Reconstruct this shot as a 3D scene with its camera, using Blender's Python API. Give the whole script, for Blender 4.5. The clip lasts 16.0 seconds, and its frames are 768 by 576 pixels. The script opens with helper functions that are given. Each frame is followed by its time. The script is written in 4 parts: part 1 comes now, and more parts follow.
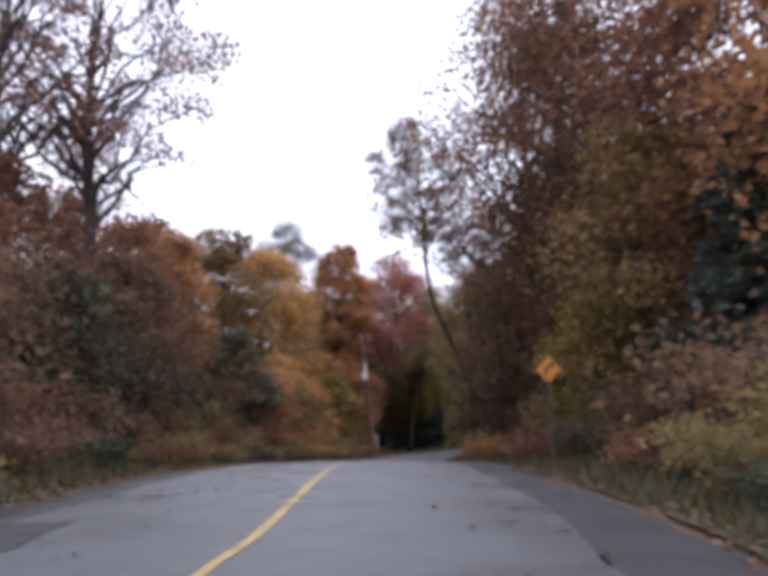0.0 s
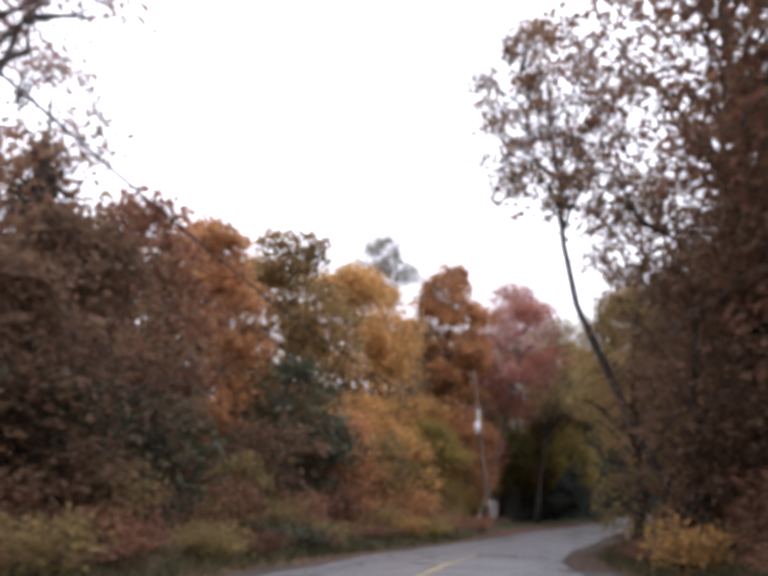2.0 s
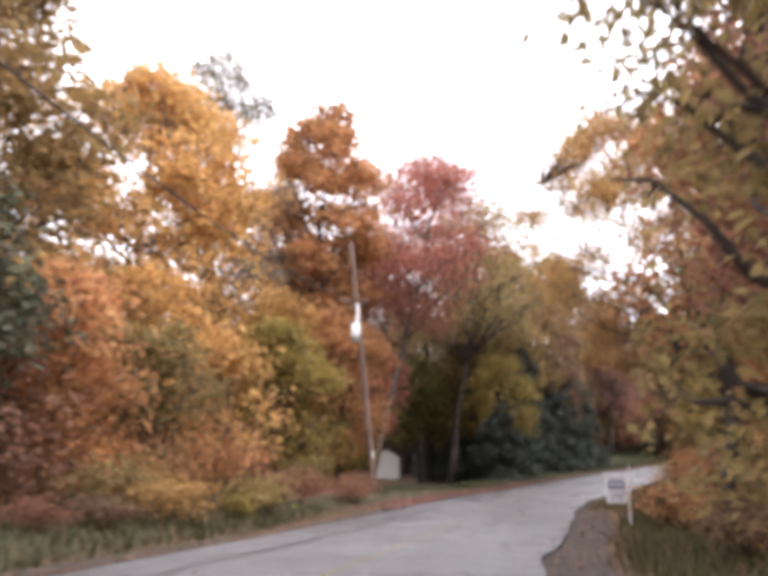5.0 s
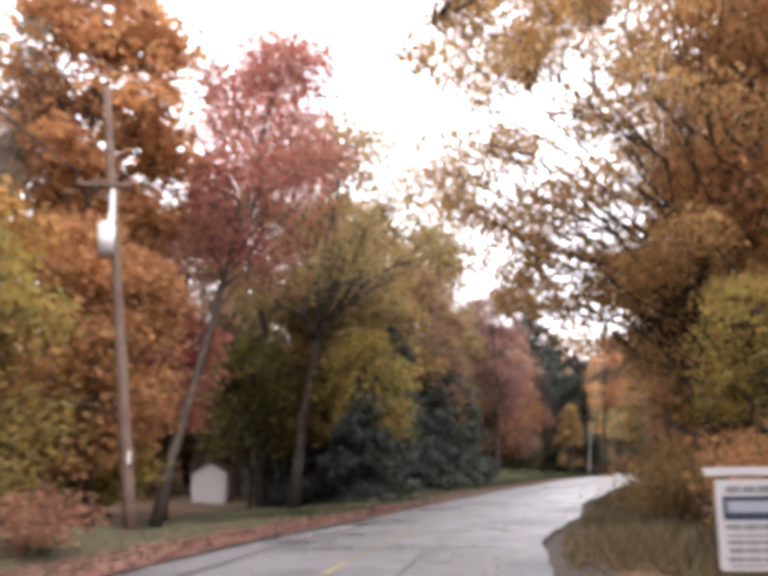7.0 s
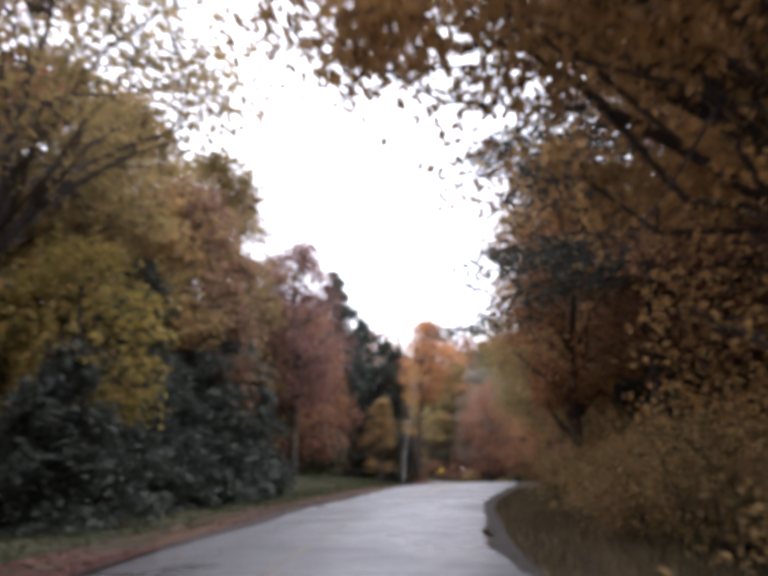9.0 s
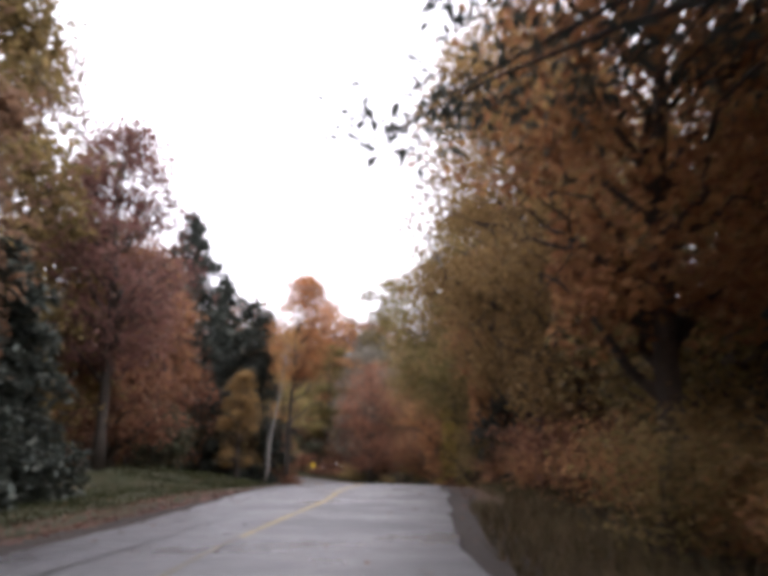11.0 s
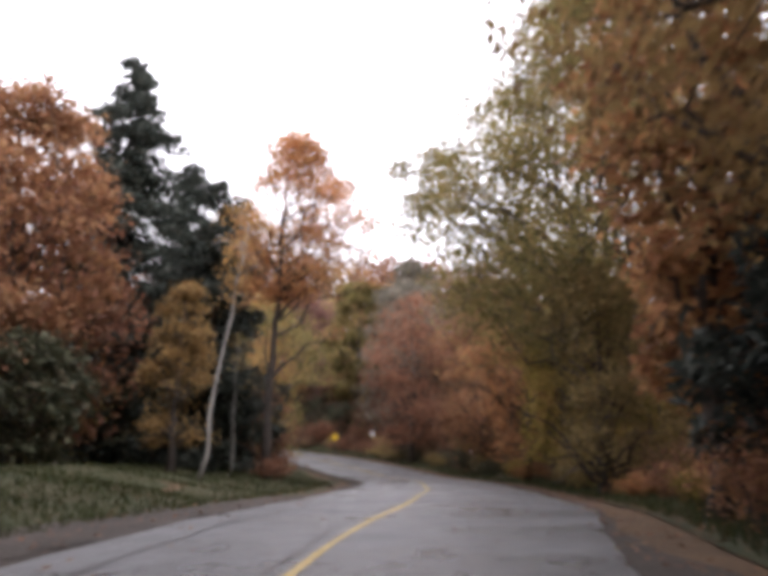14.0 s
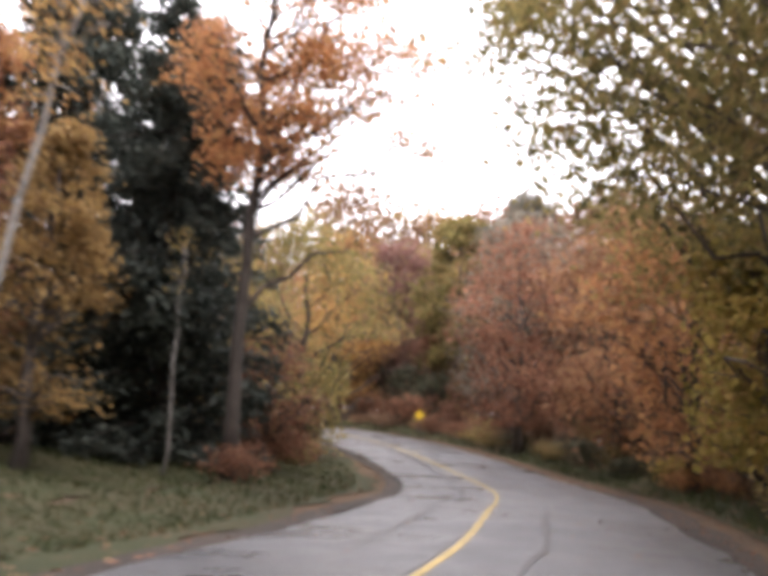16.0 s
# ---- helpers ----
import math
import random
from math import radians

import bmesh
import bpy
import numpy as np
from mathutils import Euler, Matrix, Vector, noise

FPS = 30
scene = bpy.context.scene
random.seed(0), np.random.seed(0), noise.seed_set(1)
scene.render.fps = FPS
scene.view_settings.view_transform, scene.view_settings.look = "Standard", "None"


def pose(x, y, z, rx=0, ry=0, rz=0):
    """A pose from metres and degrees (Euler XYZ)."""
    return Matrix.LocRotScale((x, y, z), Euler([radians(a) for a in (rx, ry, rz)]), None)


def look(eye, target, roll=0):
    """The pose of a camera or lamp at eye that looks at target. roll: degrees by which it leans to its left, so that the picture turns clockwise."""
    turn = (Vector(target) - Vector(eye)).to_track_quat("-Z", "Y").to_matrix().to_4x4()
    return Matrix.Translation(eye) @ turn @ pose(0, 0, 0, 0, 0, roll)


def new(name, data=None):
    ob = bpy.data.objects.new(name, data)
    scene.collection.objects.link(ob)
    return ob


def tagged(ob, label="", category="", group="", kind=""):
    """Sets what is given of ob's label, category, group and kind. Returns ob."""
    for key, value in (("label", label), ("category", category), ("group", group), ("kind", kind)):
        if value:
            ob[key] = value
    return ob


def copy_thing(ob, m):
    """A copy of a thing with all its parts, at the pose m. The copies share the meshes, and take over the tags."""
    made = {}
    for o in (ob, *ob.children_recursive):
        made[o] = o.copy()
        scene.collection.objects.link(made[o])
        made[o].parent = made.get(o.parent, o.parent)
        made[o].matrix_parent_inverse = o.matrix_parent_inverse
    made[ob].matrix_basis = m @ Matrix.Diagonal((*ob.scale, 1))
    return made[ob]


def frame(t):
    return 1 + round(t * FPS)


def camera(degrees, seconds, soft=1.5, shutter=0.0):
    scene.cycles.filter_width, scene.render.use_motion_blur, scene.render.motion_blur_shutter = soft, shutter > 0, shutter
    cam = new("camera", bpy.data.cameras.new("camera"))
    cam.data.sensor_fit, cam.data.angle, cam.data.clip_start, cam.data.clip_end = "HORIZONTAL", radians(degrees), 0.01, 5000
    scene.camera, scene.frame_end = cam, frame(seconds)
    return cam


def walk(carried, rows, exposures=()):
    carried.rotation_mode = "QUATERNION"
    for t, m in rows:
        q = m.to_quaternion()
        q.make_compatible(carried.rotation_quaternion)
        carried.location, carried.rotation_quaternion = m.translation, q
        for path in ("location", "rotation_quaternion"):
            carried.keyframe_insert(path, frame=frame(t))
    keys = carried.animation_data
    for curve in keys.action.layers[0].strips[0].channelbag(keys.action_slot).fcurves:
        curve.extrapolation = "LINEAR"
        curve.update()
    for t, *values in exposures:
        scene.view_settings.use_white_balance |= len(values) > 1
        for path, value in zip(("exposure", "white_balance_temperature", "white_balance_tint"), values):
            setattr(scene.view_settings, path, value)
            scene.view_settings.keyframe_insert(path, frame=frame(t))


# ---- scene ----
cam = camera(45.1, 16.0, soft=6.0, shutter=0.5)
PATH = [
    (0, (0.272, -0.126, 0.913), (0.359, 1.848, 1.220), -0.75),
    (0.5, (0.608, 4.481, 1.035), (0.641, 6.462, 1.309), -0.28),
    (1, (0.926, 9.050, 1.225), (0.903, 11.031, 1.497), 0.25),
    (1.5, (1.178, 13.623, 1.309), (1.081, 15.587, 1.672), 0.81),
    (2, (1.367, 18.125, 1.342), (1.191, 20.070, 1.771), 0.80),
    (2.5, (1.542, 22.617, 1.294), (1.371, 24.567, 1.703), 0.55),
    (3, (1.790, 27.105, 1.220), (1.643, 29.078, 1.511), -0.57),
    (5.5, (3.967, 49.491, 0.420), (4.023, 51.454, 0.798), 0.23),
    (6, (4.410, 53.954, 0.287), (4.541, 55.910, 0.684), -0.04),
    (6.5, (4.976, 58.374, 0.149), (5.179, 60.322, 0.555), -0.18),
    (7, (5.675, 62.814, 0.079), (5.960, 64.753, 0.480), -0.69),
    (7.5, (6.477, 67.179, 0.079), (6.831, 69.107, 0.472), -0.33),
    (8, (7.491, 71.462, 0.132), (7.913, 73.374, 0.540), -1.76),
    (8.5, (8.658, 75.698, 0.177), (9.198, 77.580, 0.582), -2.53),
    (9, (10.025, 79.917, 0.128), (10.727, 81.744, 0.538), -1.10),
    (9.5, (11.496, 84.120, 0.166), (12.322, 85.893, 0.583), -0.30),
    (10, (13.136, 88.262, 0.194), (14.060, 89.984, 0.620), 0.79),
    (12.5, (23.219, 108.040, 0.696), (24.161, 109.764, 1.072), 0.06),
    (13, (25.472, 111.824, 0.862), (26.402, 113.554, 1.242), -0.01),
    (13.5, (27.654, 115.688, 0.974), (28.547, 117.439, 1.342), 0.60),
    (14, (29.974, 119.514, 1.073), (30.830, 121.291, 1.401), 0.43),
    (14.5, (32.375, 123.349, 1.179), (33.119, 125.179, 1.487), -0.32),
    (15, (34.793, 127.121, 1.213), (35.443, 128.989, 1.510), -1.35),
    (15.5, (37.196, 130.794, 1.146), (37.787, 132.681, 1.441), -0.51),
    (16, (39.559, 134.570, 1.103), (40.143, 136.463, 1.383), 2.18),
]
LIGHT = [(0.0, -0.05, 5750, 15), (1.5, 0.42, 6100, 13), (3.0, 0.2, 6150, 13), (5.5, 1.46, 6550, 14), (6.5, 1.46, 6600, 14), (7.0, 1.45, 6600, 14), (7.5, 1.5, 6550, 14), (8.0, 1.42, 6500, 14), (8.5, 1.15, 6300, 13),
         (9.0, 0.84, 6050, 13), (9.5, 0.55, 6150, 15), (10.0, 0.62, 6250, 16), (12.5, 0.46, 6350, 15), (13.5, 0.56, 6350, 15), (14.5, 0.92, 6500, 13), (16.0, 1.28, 6600, 13)]
walk(cam, [(t, look(eye, target, roll)) for t, eye, target, roll in PATH], LIGHT)


# ---- sky and light ----
world = bpy.data.worlds.new("overcast_sky")
scene.world = world
world.use_nodes = True
wn, wl = world.node_tree.nodes, world.node_tree.links
wn.clear()
sky = wn.new("ShaderNodeTexSky")
sky.sky_type = "NISHITA"
sky.sun_disc = False
sky.sun_elevation, sky.sun_rotation = radians(48), radians(150)
sky.dust_density, sky.air_density = 4.0, 1.0
cloud = wn.new("ShaderNodeMixRGB")
cloud.inputs["Fac"].default_value = 0.88
cloud.inputs["Color2"].default_value = (11.6, 11.3, 11.9, 1)
wl.new(sky.outputs["Color"], cloud.inputs["Color1"])
wbg = wn.new("ShaderNodeBackground")
wbg.inputs["Strength"].default_value = 0.15
wl.new(cloud.outputs["Color"], wbg.inputs["Color"])
wout = wn.new("ShaderNodeOutputWorld")
wl.new(wbg.outputs["Background"], wout.inputs["Surface"])

sun_data = bpy.data.lights.new("sun", "SUN")
sun_data.energy, sun_data.angle, sun_data.color = 0.8, radians(25), (1.0, 0.97, 0.93)
sun = new("sun", sun_data)
sun.matrix_basis = look((0, 0, 60), (-18, 32, 0))


# ---- materials ----
def blank(name):
    m = bpy.data.materials.new(name)
    m.use_nodes = True
    nodes = m.node_tree.nodes
    nodes.clear()
    return m, nodes, m.node_tree.links


def ramp(nodes, colours):
    r = nodes.new("ShaderNodeValToRGB")
    els = r.color_ramp.elements
    while len(els) < len(colours):
        els.new(0.5)
    for i, c in enumerate(colours):
        els[i].position = i / max(1, len(colours) - 1)
        els[i].color = (*c, 1)
    return r


def noise_node(nodes, links, scale, detail=4.0, rough=0.6, space="Object"):
    co = nodes.new("ShaderNodeTexCoord")
    n = nodes.new("ShaderNodeTexNoise")
    n.inputs["Scale"].default_value = scale
    n.inputs["Detail"].default_value = detail
    n.inputs["Roughness"].default_value = rough
    links.new(co.outputs[space], n.inputs["Vector"])
    return n


def leaf_material(name, colours, glow=0.58):
    """Leaves: each leaf takes its own tint, each tree shifts a little, sides let light through."""
    m, nodes, links = blank(name)
    geo = nodes.new("ShaderNodeNewGeometry")
    r = ramp(nodes, colours)
    links.new(geo.outputs["Random Per Island"], r.inputs["Fac"])
    info = nodes.new("ShaderNodeObjectInfo")
    spread = nodes.new("ShaderNodeMapRange")
    spread.inputs["To Min"].default_value, spread.inputs["To Max"].default_value = 0.8, 1.2
    links.new(info.outputs["Random"], spread.inputs["Value"])
    patch = noise_node(nodes, links, 0.45, 3.0)
    vary = nodes.new("ShaderNodeMapRange")
    vary.inputs["From Min"].default_value, vary.inputs["From Max"].default_value = 0.3, 0.7
    vary.inputs["To Min"].default_value, vary.inputs["To Max"].default_value = 0.62, 1.25
    links.new(patch.outputs["Fac"], vary.inputs["Value"])
    mult = nodes.new("ShaderNodeMath")
    mult.operation = "MULTIPLY"
    links.new(spread.outputs["Result"], mult.inputs[0])
    links.new(vary.outputs["Result"], mult.inputs[1])
    hsv = nodes.new("ShaderNodeHueSaturation")
    hsv.inputs["Saturation"].default_value = 0.83
    links.new(r.outputs["Color"], hsv.inputs["Color"])
    links.new(mult.outputs["Value"], hsv.inputs["Value"])
    body = nodes.new("ShaderNodeBsdfPrincipled")
    body.inputs["Roughness"].default_value = 0.62
    body.inputs["Specular IOR Level"].default_value = 0.25
    links.new(hsv.outputs["Color"], body.inputs["Base Color"])
    thin = nodes.new("ShaderNodeBsdfTranslucent")
    links.new(hsv.outputs["Color"], thin.inputs["Color"])
    mix = nodes.new("ShaderNodeMixShader")
    mix.inputs["Fac"].default_value = glow
    links.new(body.outputs["BSDF"], mix.inputs[1])
    links.new(thin.outputs["BSDF"], mix.inputs[2])
    out = nodes.new("ShaderNodeOutputMaterial")
    links.new(mix.outputs["Shader"], out.inputs["Surface"])
    return m


def solid_material(name, colours, scale, rough=0.8, bump=0.3, fine=None, metal=0.0, spec=0.4, rough_to=None, space="Object"):
    """A surface with two scales of colour variation and a fine relief."""
    m, nodes, links = blank(name)
    big = noise_node(nodes, links, scale, 5.0, 0.62, space)
    small = noise_node(nodes, links, fine or scale * 12, 4.0, 0.7, space)
    add = nodes.new("ShaderNodeMix")
    add.inputs["Factor"].default_value = 0.42
    links.new(big.outputs["Fac"], add.inputs["A"])
    links.new(small.outputs["Fac"], add.inputs["B"])
    wide = nodes.new("ShaderNodeMapRange")
    wide.inputs["From Min"].default_value, wide.inputs["From Max"].default_value = 0.32, 0.68
    links.new(add.outputs["Result"], wide.inputs["Value"])
    r = ramp(nodes, colours)
    links.new(wide.outputs["Result"], r.inputs["Fac"])
    body = nodes.new("ShaderNodeBsdfPrincipled")
    links.new(r.outputs["Color"], body.inputs["Base Color"])
    body.inputs["Metallic"].default_value = metal
    body.inputs["Roughness"].default_value = rough
    body.inputs["Specular IOR Level"].default_value = spec
    if rough_to is not None:
        rr = nodes.new("ShaderNodeMapRange")
        rr.inputs["From Min"].default_value, rr.inputs["From Max"].default_value = 0.35, 0.65
        rr.inputs["To Min"].default_value, rr.inputs["To Max"].default_value = rough, rough_to
        links.new(big.outputs["Fac"], rr.inputs["Value"])
        links.new(rr.outputs["Result"], body.inputs["Roughness"])
    if bump:
        b = nodes.new("ShaderNodeBump")
        b.inputs["Strength"].default_value = bump
        b.inputs["Distance"].default_value = 0.02
        links.new(small.outputs["Fac"], b.inputs["Height"])
        links.new(b.outputs["Normal"], body.inputs["Normal"])
    out = nodes.new("ShaderNodeOutputMaterial")
    links.new(body.outputs["BSDF"], out.inputs["Surface"])
    return m


LEAF = {
    "gold": leaf_material("gold_leaves", [(0.26, 0.12, 0.022), (0.45, 0.22, 0.034), (0.60, 0.325, 0.046), (0.47, 0.29, 0.055)]),
    "orange": leaf_material("orange_leaves", [(0.26, 0.095, 0.026), (0.45, 0.175, 0.04), (0.57, 0.25, 0.052), (0.47, 0.25, 0.06)]),
    "red": leaf_material("red_leaves", [(0.20, 0.05, 0.032), (0.38, 0.09, 0.058), (0.48, 0.145, 0.092), (0.42, 0.19, 0.088)]),
    "rust": leaf_material("rust_leaves", [(0.14, 0.055, 0.028), (0.25, 0.092, 0.042), (0.34, 0.135, 0.058), (0.28, 0.145, 0.065)]),
    "copper": leaf_material("copper_leaves", [(0.20, 0.078, 0.030), (0.35, 0.138, 0.045), (0.46, 0.20, 0.06), (0.38, 0.205, 0.068)]),
    "oak": leaf_material("olive_gold_oak_leaves", [(0.12, 0.11, 0.03), (0.215, 0.182, 0.043), (0.31, 0.24, 0.055), (0.34, 0.21, 0.055)]),
    "brown": leaf_material("brown_leaves", [(0.13, 0.070, 0.038), (0.22, 0.115, 0.055), (0.30, 0.158, 0.074), (0.23, 0.150, 0.088)]),
    "olive": leaf_material("olive_leaves", [(0.15, 0.113, 0.036), (0.27, 0.195, 0.05), (0.385, 0.268, 0.065), (0.32, 0.19, 0.06)]),
    "yellowgreen": leaf_material("yellow_green_leaves", [(0.17, 0.135, 0.015), (0.31, 0.24, 0.024), (0.44, 0.31, 0.03), (0.34, 0.19, 0.025)]),
    "amber": leaf_material("amber_leaves", [(0.19, 0.10, 0.03), (0.31, 0.18, 0.042), (0.41, 0.25, 0.056), (0.33, 0.20, 0.055)]),
    "honey": leaf_material("honey_brown_leaves", [(0.28, 0.14, 0.034), (0.44, 0.235, 0.05), (0.58, 0.33, 0.068), (0.48, 0.28, 0.07)]),
    "green": leaf_material("green_leaves", [(0.09, 0.085, 0.02), (0.16, 0.155, 0.03), (0.24, 0.215, 0.04), (0.28, 0.19, 0.04)]),
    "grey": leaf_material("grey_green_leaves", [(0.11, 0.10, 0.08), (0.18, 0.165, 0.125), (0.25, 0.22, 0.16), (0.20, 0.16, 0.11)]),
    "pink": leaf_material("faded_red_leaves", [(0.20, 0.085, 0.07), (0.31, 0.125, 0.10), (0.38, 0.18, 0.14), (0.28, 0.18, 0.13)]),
    "dark": leaf_material("dark_green_leaves", [(0.045, 0.052, 0.032), (0.075, 0.085, 0.044), (0.105, 0.11, 0.055), (0.13, 0.10, 0.055)], 0.3),
    "needle": leaf_material("conifer_needles", [(0.038, 0.050, 0.043), (0.066, 0.084, 0.070), (0.098, 0.118, 0.095), (0.11, 0.117, 0.092)], 0.25),
    "litter": leaf_material("fallen_leaves", [(0.10, 0.045, 0.02), (0.18, 0.075, 0.03), (0.26, 0.10, 0.04), (0.20, 0.13, 0.05)], 0.1),
    "redlitter": leaf_material("fallen_red_leaves", [(0.12, 0.045, 0.03), (0.20, 0.065, 0.046), (0.26, 0.095, 0.06), (0.19, 0.10, 0.055)], 0.1),
    "straw": leaf_material("dry_straw_grass", [(0.060, 0.050, 0.019), (0.105, 0.080, 0.032), (0.165, 0.118, 0.048), (0.13, 0.082, 0.036)], 0.3),
    "grass": leaf_material("verge_grass", [(0.022, 0.034, 0.007), (0.036, 0.052, 0.010), (0.050, 0.058, 0.013), (0.070, 0.058, 0.019)], 0.3),
}
BARK = solid_material("grey_brown_bark", [(0.035, 0.028, 0.023), (0.075, 0.062, 0.052), (0.12, 0.10, 0.085)], 2.5, 0.9, 0.8, 25)
DARK_BARK = solid_material("dark_wet_bark", [(0.026, 0.021, 0.018), (0.055, 0.045, 0.039), (0.085, 0.070, 0.060)], 2.5, 0.85, 0.8, 25)
BIRCH_BARK = solid_material("white_birch_bark", [(0.08, 0.072, 0.065), (0.25, 0.235, 0.22), (0.35, 0.335, 0.31)], 3.0, 0.7, 0.3, 14)
GREY_BIRCH = solid_material("grey_birch_bark", [(0.07, 0.065, 0.06), (0.15, 0.14, 0.13), (0.24, 0.23, 0.22)], 3.0, 0.75, 0.3, 14)
POLE_WOOD = solid_material("weathered_pole_wood", [(0.07, 0.045, 0.035), (0.13, 0.085, 0.065), (0.19, 0.14, 0.11)], 1.5, 0.85, 0.5, 30)
FLOOR = solid_material("forest_floor", [(0.034, 0.024, 0.015), (0.07, 0.044, 0.024), (0.115, 0.068, 0.034), (0.066, 0.058, 0.028)], 0.35, 0.95, 0.9, 7)
VERGE = solid_material("grassy_verge_earth", [(0.018, 0.021, 0.008), (0.028, 0.035, 0.010), (0.046, 0.038, 0.016), (0.033, 0.042, 0.012)], 0.6, 0.95, 0.9, 9)
GRAVEL = solid_material("sandy_gravel", [(0.021, 0.017, 0.014), (0.041, 0.031, 0.024), (0.070, 0.052, 0.038)], 0.8, 0.85, 0.9, 26)
ASPHALT = solid_material("wet_worn_asphalt", [(0.05, 0.05, 0.054), (0.085, 0.085, 0.09), (0.12, 0.12, 0.126)], 0.35, 0.22, 0.5, 45, spec=0.5, rough_to=0.6)
TAR = solid_material("dark_tar", [(0.022, 0.022, 0.024), (0.042, 0.042, 0.044), (0.07, 0.07, 0.073)], 1.6, 0.35, 0.2)
MARGIN = solid_material("dark_broken_asphalt", [(0.020, 0.020, 0.021), (0.034, 0.033, 0.033), (0.058, 0.055, 0.052)], 0.9, 0.4, 0.9, 30, rough_to=0.7)
YELLOW = solid_material("worn_yellow_road_paint", [(0.13, 0.115, 0.08), (0.33, 0.235, 0.065), (0.44, 0.31, 0.085), (0.47, 0.34, 0.11)], 1.6, 0.5, 0.3, 22)
FADED = solid_material("faded_yellow_road_paint", [(0.085, 0.083, 0.08), (0.12, 0.105, 0.075), (0.30, 0.21, 0.075)], 0.8, 0.5, 0.3, 22)
SIGN_ORANGE = solid_material("orange_sign_face", [(0.46, 0.185, 0.012), (0.56, 0.23, 0.015)], 3.0, 0.45, 0.0)
SIGN_YELLOW = solid_material("yellow_sign_face", [(0.62, 0.40, 0.03), (0.72, 0.47, 0.04)], 3.0, 0.45, 0.0)
BLACK = solid_material("black_paint", [(0.012, 0.012, 0.012), (0.022, 0.022, 0.022)], 4.0, 0.5, 0.0)
WHITE = solid_material("white_paint", [(0.62, 0.61, 0.60), (0.74, 0.73, 0.72), (0.80, 0.79, 0.78)], 2.0, 0.5, 0.05, 30)
NAVY = solid_material("dark_blue_print", [(0.04, 0.05, 0.09), (0.055, 0.065, 0.11)], 4.0, 0.5, 0.0)
PRINT_GREY = solid_material("grey_print", [(0.25, 0.26, 0.28), (0.33, 0.34, 0.36)], 5.0, 0.5, 0.0)
PALE_BLUE = solid_material("pale_blue_print", [(0.42, 0.46, 0.54), (0.50, 0.54, 0.62)], 5.0, 0.5, 0.0)
CAN = solid_material("pale_grey_transformer_paint", [(0.48, 0.49, 0.50), (0.60, 0.61, 0.62)], 2.0, 0.45, 0.0, 20)
STEEL = solid_material("galvanised_steel", [(0.12, 0.12, 0.12), (0.20, 0.20, 0.20)], 3.0, 0.45, 0.05, 40, metal=0.6)
POST_STEEL = solid_material("dull_dark_steel", [(0.045, 0.045, 0.042), (0.085, 0.083, 0.078)], 3.0, 0.6, 0.1, 40, metal=0.3)
WIRE = solid_material("black_cable", [(0.015, 0.015, 0.016), (0.028, 0.028, 0.03)], 5.0, 0.6, 0.0)
GLAZE = solid_material("brown_insulator_glaze", [(0.10, 0.05, 0.03), (0.14, 0.07, 0.04)], 5.0, 0.25, 0.0)
SIDING = solid_material("white_siding", [(0.66, 0.66, 0.63), (0.78, 0.78, 0.75)], 1.0, 0.6, 0.05, 20)
SHINGLE = solid_material("dark_shingles", [(0.05, 0.045, 0.042), (0.09, 0.08, 0.075)], 3.0, 0.9, 0.4, 20)


# ---- mesh helpers ----
def obj(name, verts, faces, material, parent=None, label="", smooth=False):
    me = bpy.data.meshes.new(name)
    me.from_pydata([tuple(v) for v in verts] if not isinstance(verts, np.ndarray) else verts.tolist(), [], faces if not isinstance(faces, np.ndarray) else faces.tolist())
    me.materials.append(material)
    if smooth:
        me.polygons.foreach_set("use_smooth", [True] * len(me.polygons))
    me.update()
    ob = new(name, me)
    if parent is not None:
        ob.parent = parent
    if label:
        ob["label"] = label
    return ob


def part(name, bm, material, parent=None, label="", smooth=False):
    me = bpy.data.meshes.new(name)
    bm.to_mesh(me)
    bm.free()
    me.materials.append(material)
    if smooth:
        me.polygons.foreach_set("use_smooth", [True] * len(me.polygons))
    ob = new(name, me)
    if parent is not None:
        ob.parent = parent
    if label:
        ob["label"] = label
    return ob


def box(sx, sy, sz, centre=(0, 0, 0), bevel=0.0, turn=None):
    bm = bmesh.new()
    bmesh.ops.create_cube(bm, size=1.0)
    bmesh.ops.scale(bm, vec=(sx, sy, sz), verts=bm.verts)
    if bevel:
        bmesh.ops.bevel(bm, geom=bm.edges[:], offset=bevel, segments=2, affect="EDGES")
    if turn is not None:
        bmesh.ops.transform(bm, matrix=turn, verts=bm.verts)
    bmesh.ops.translate(bm, vec=centre, verts=bm.verts)
    return bm


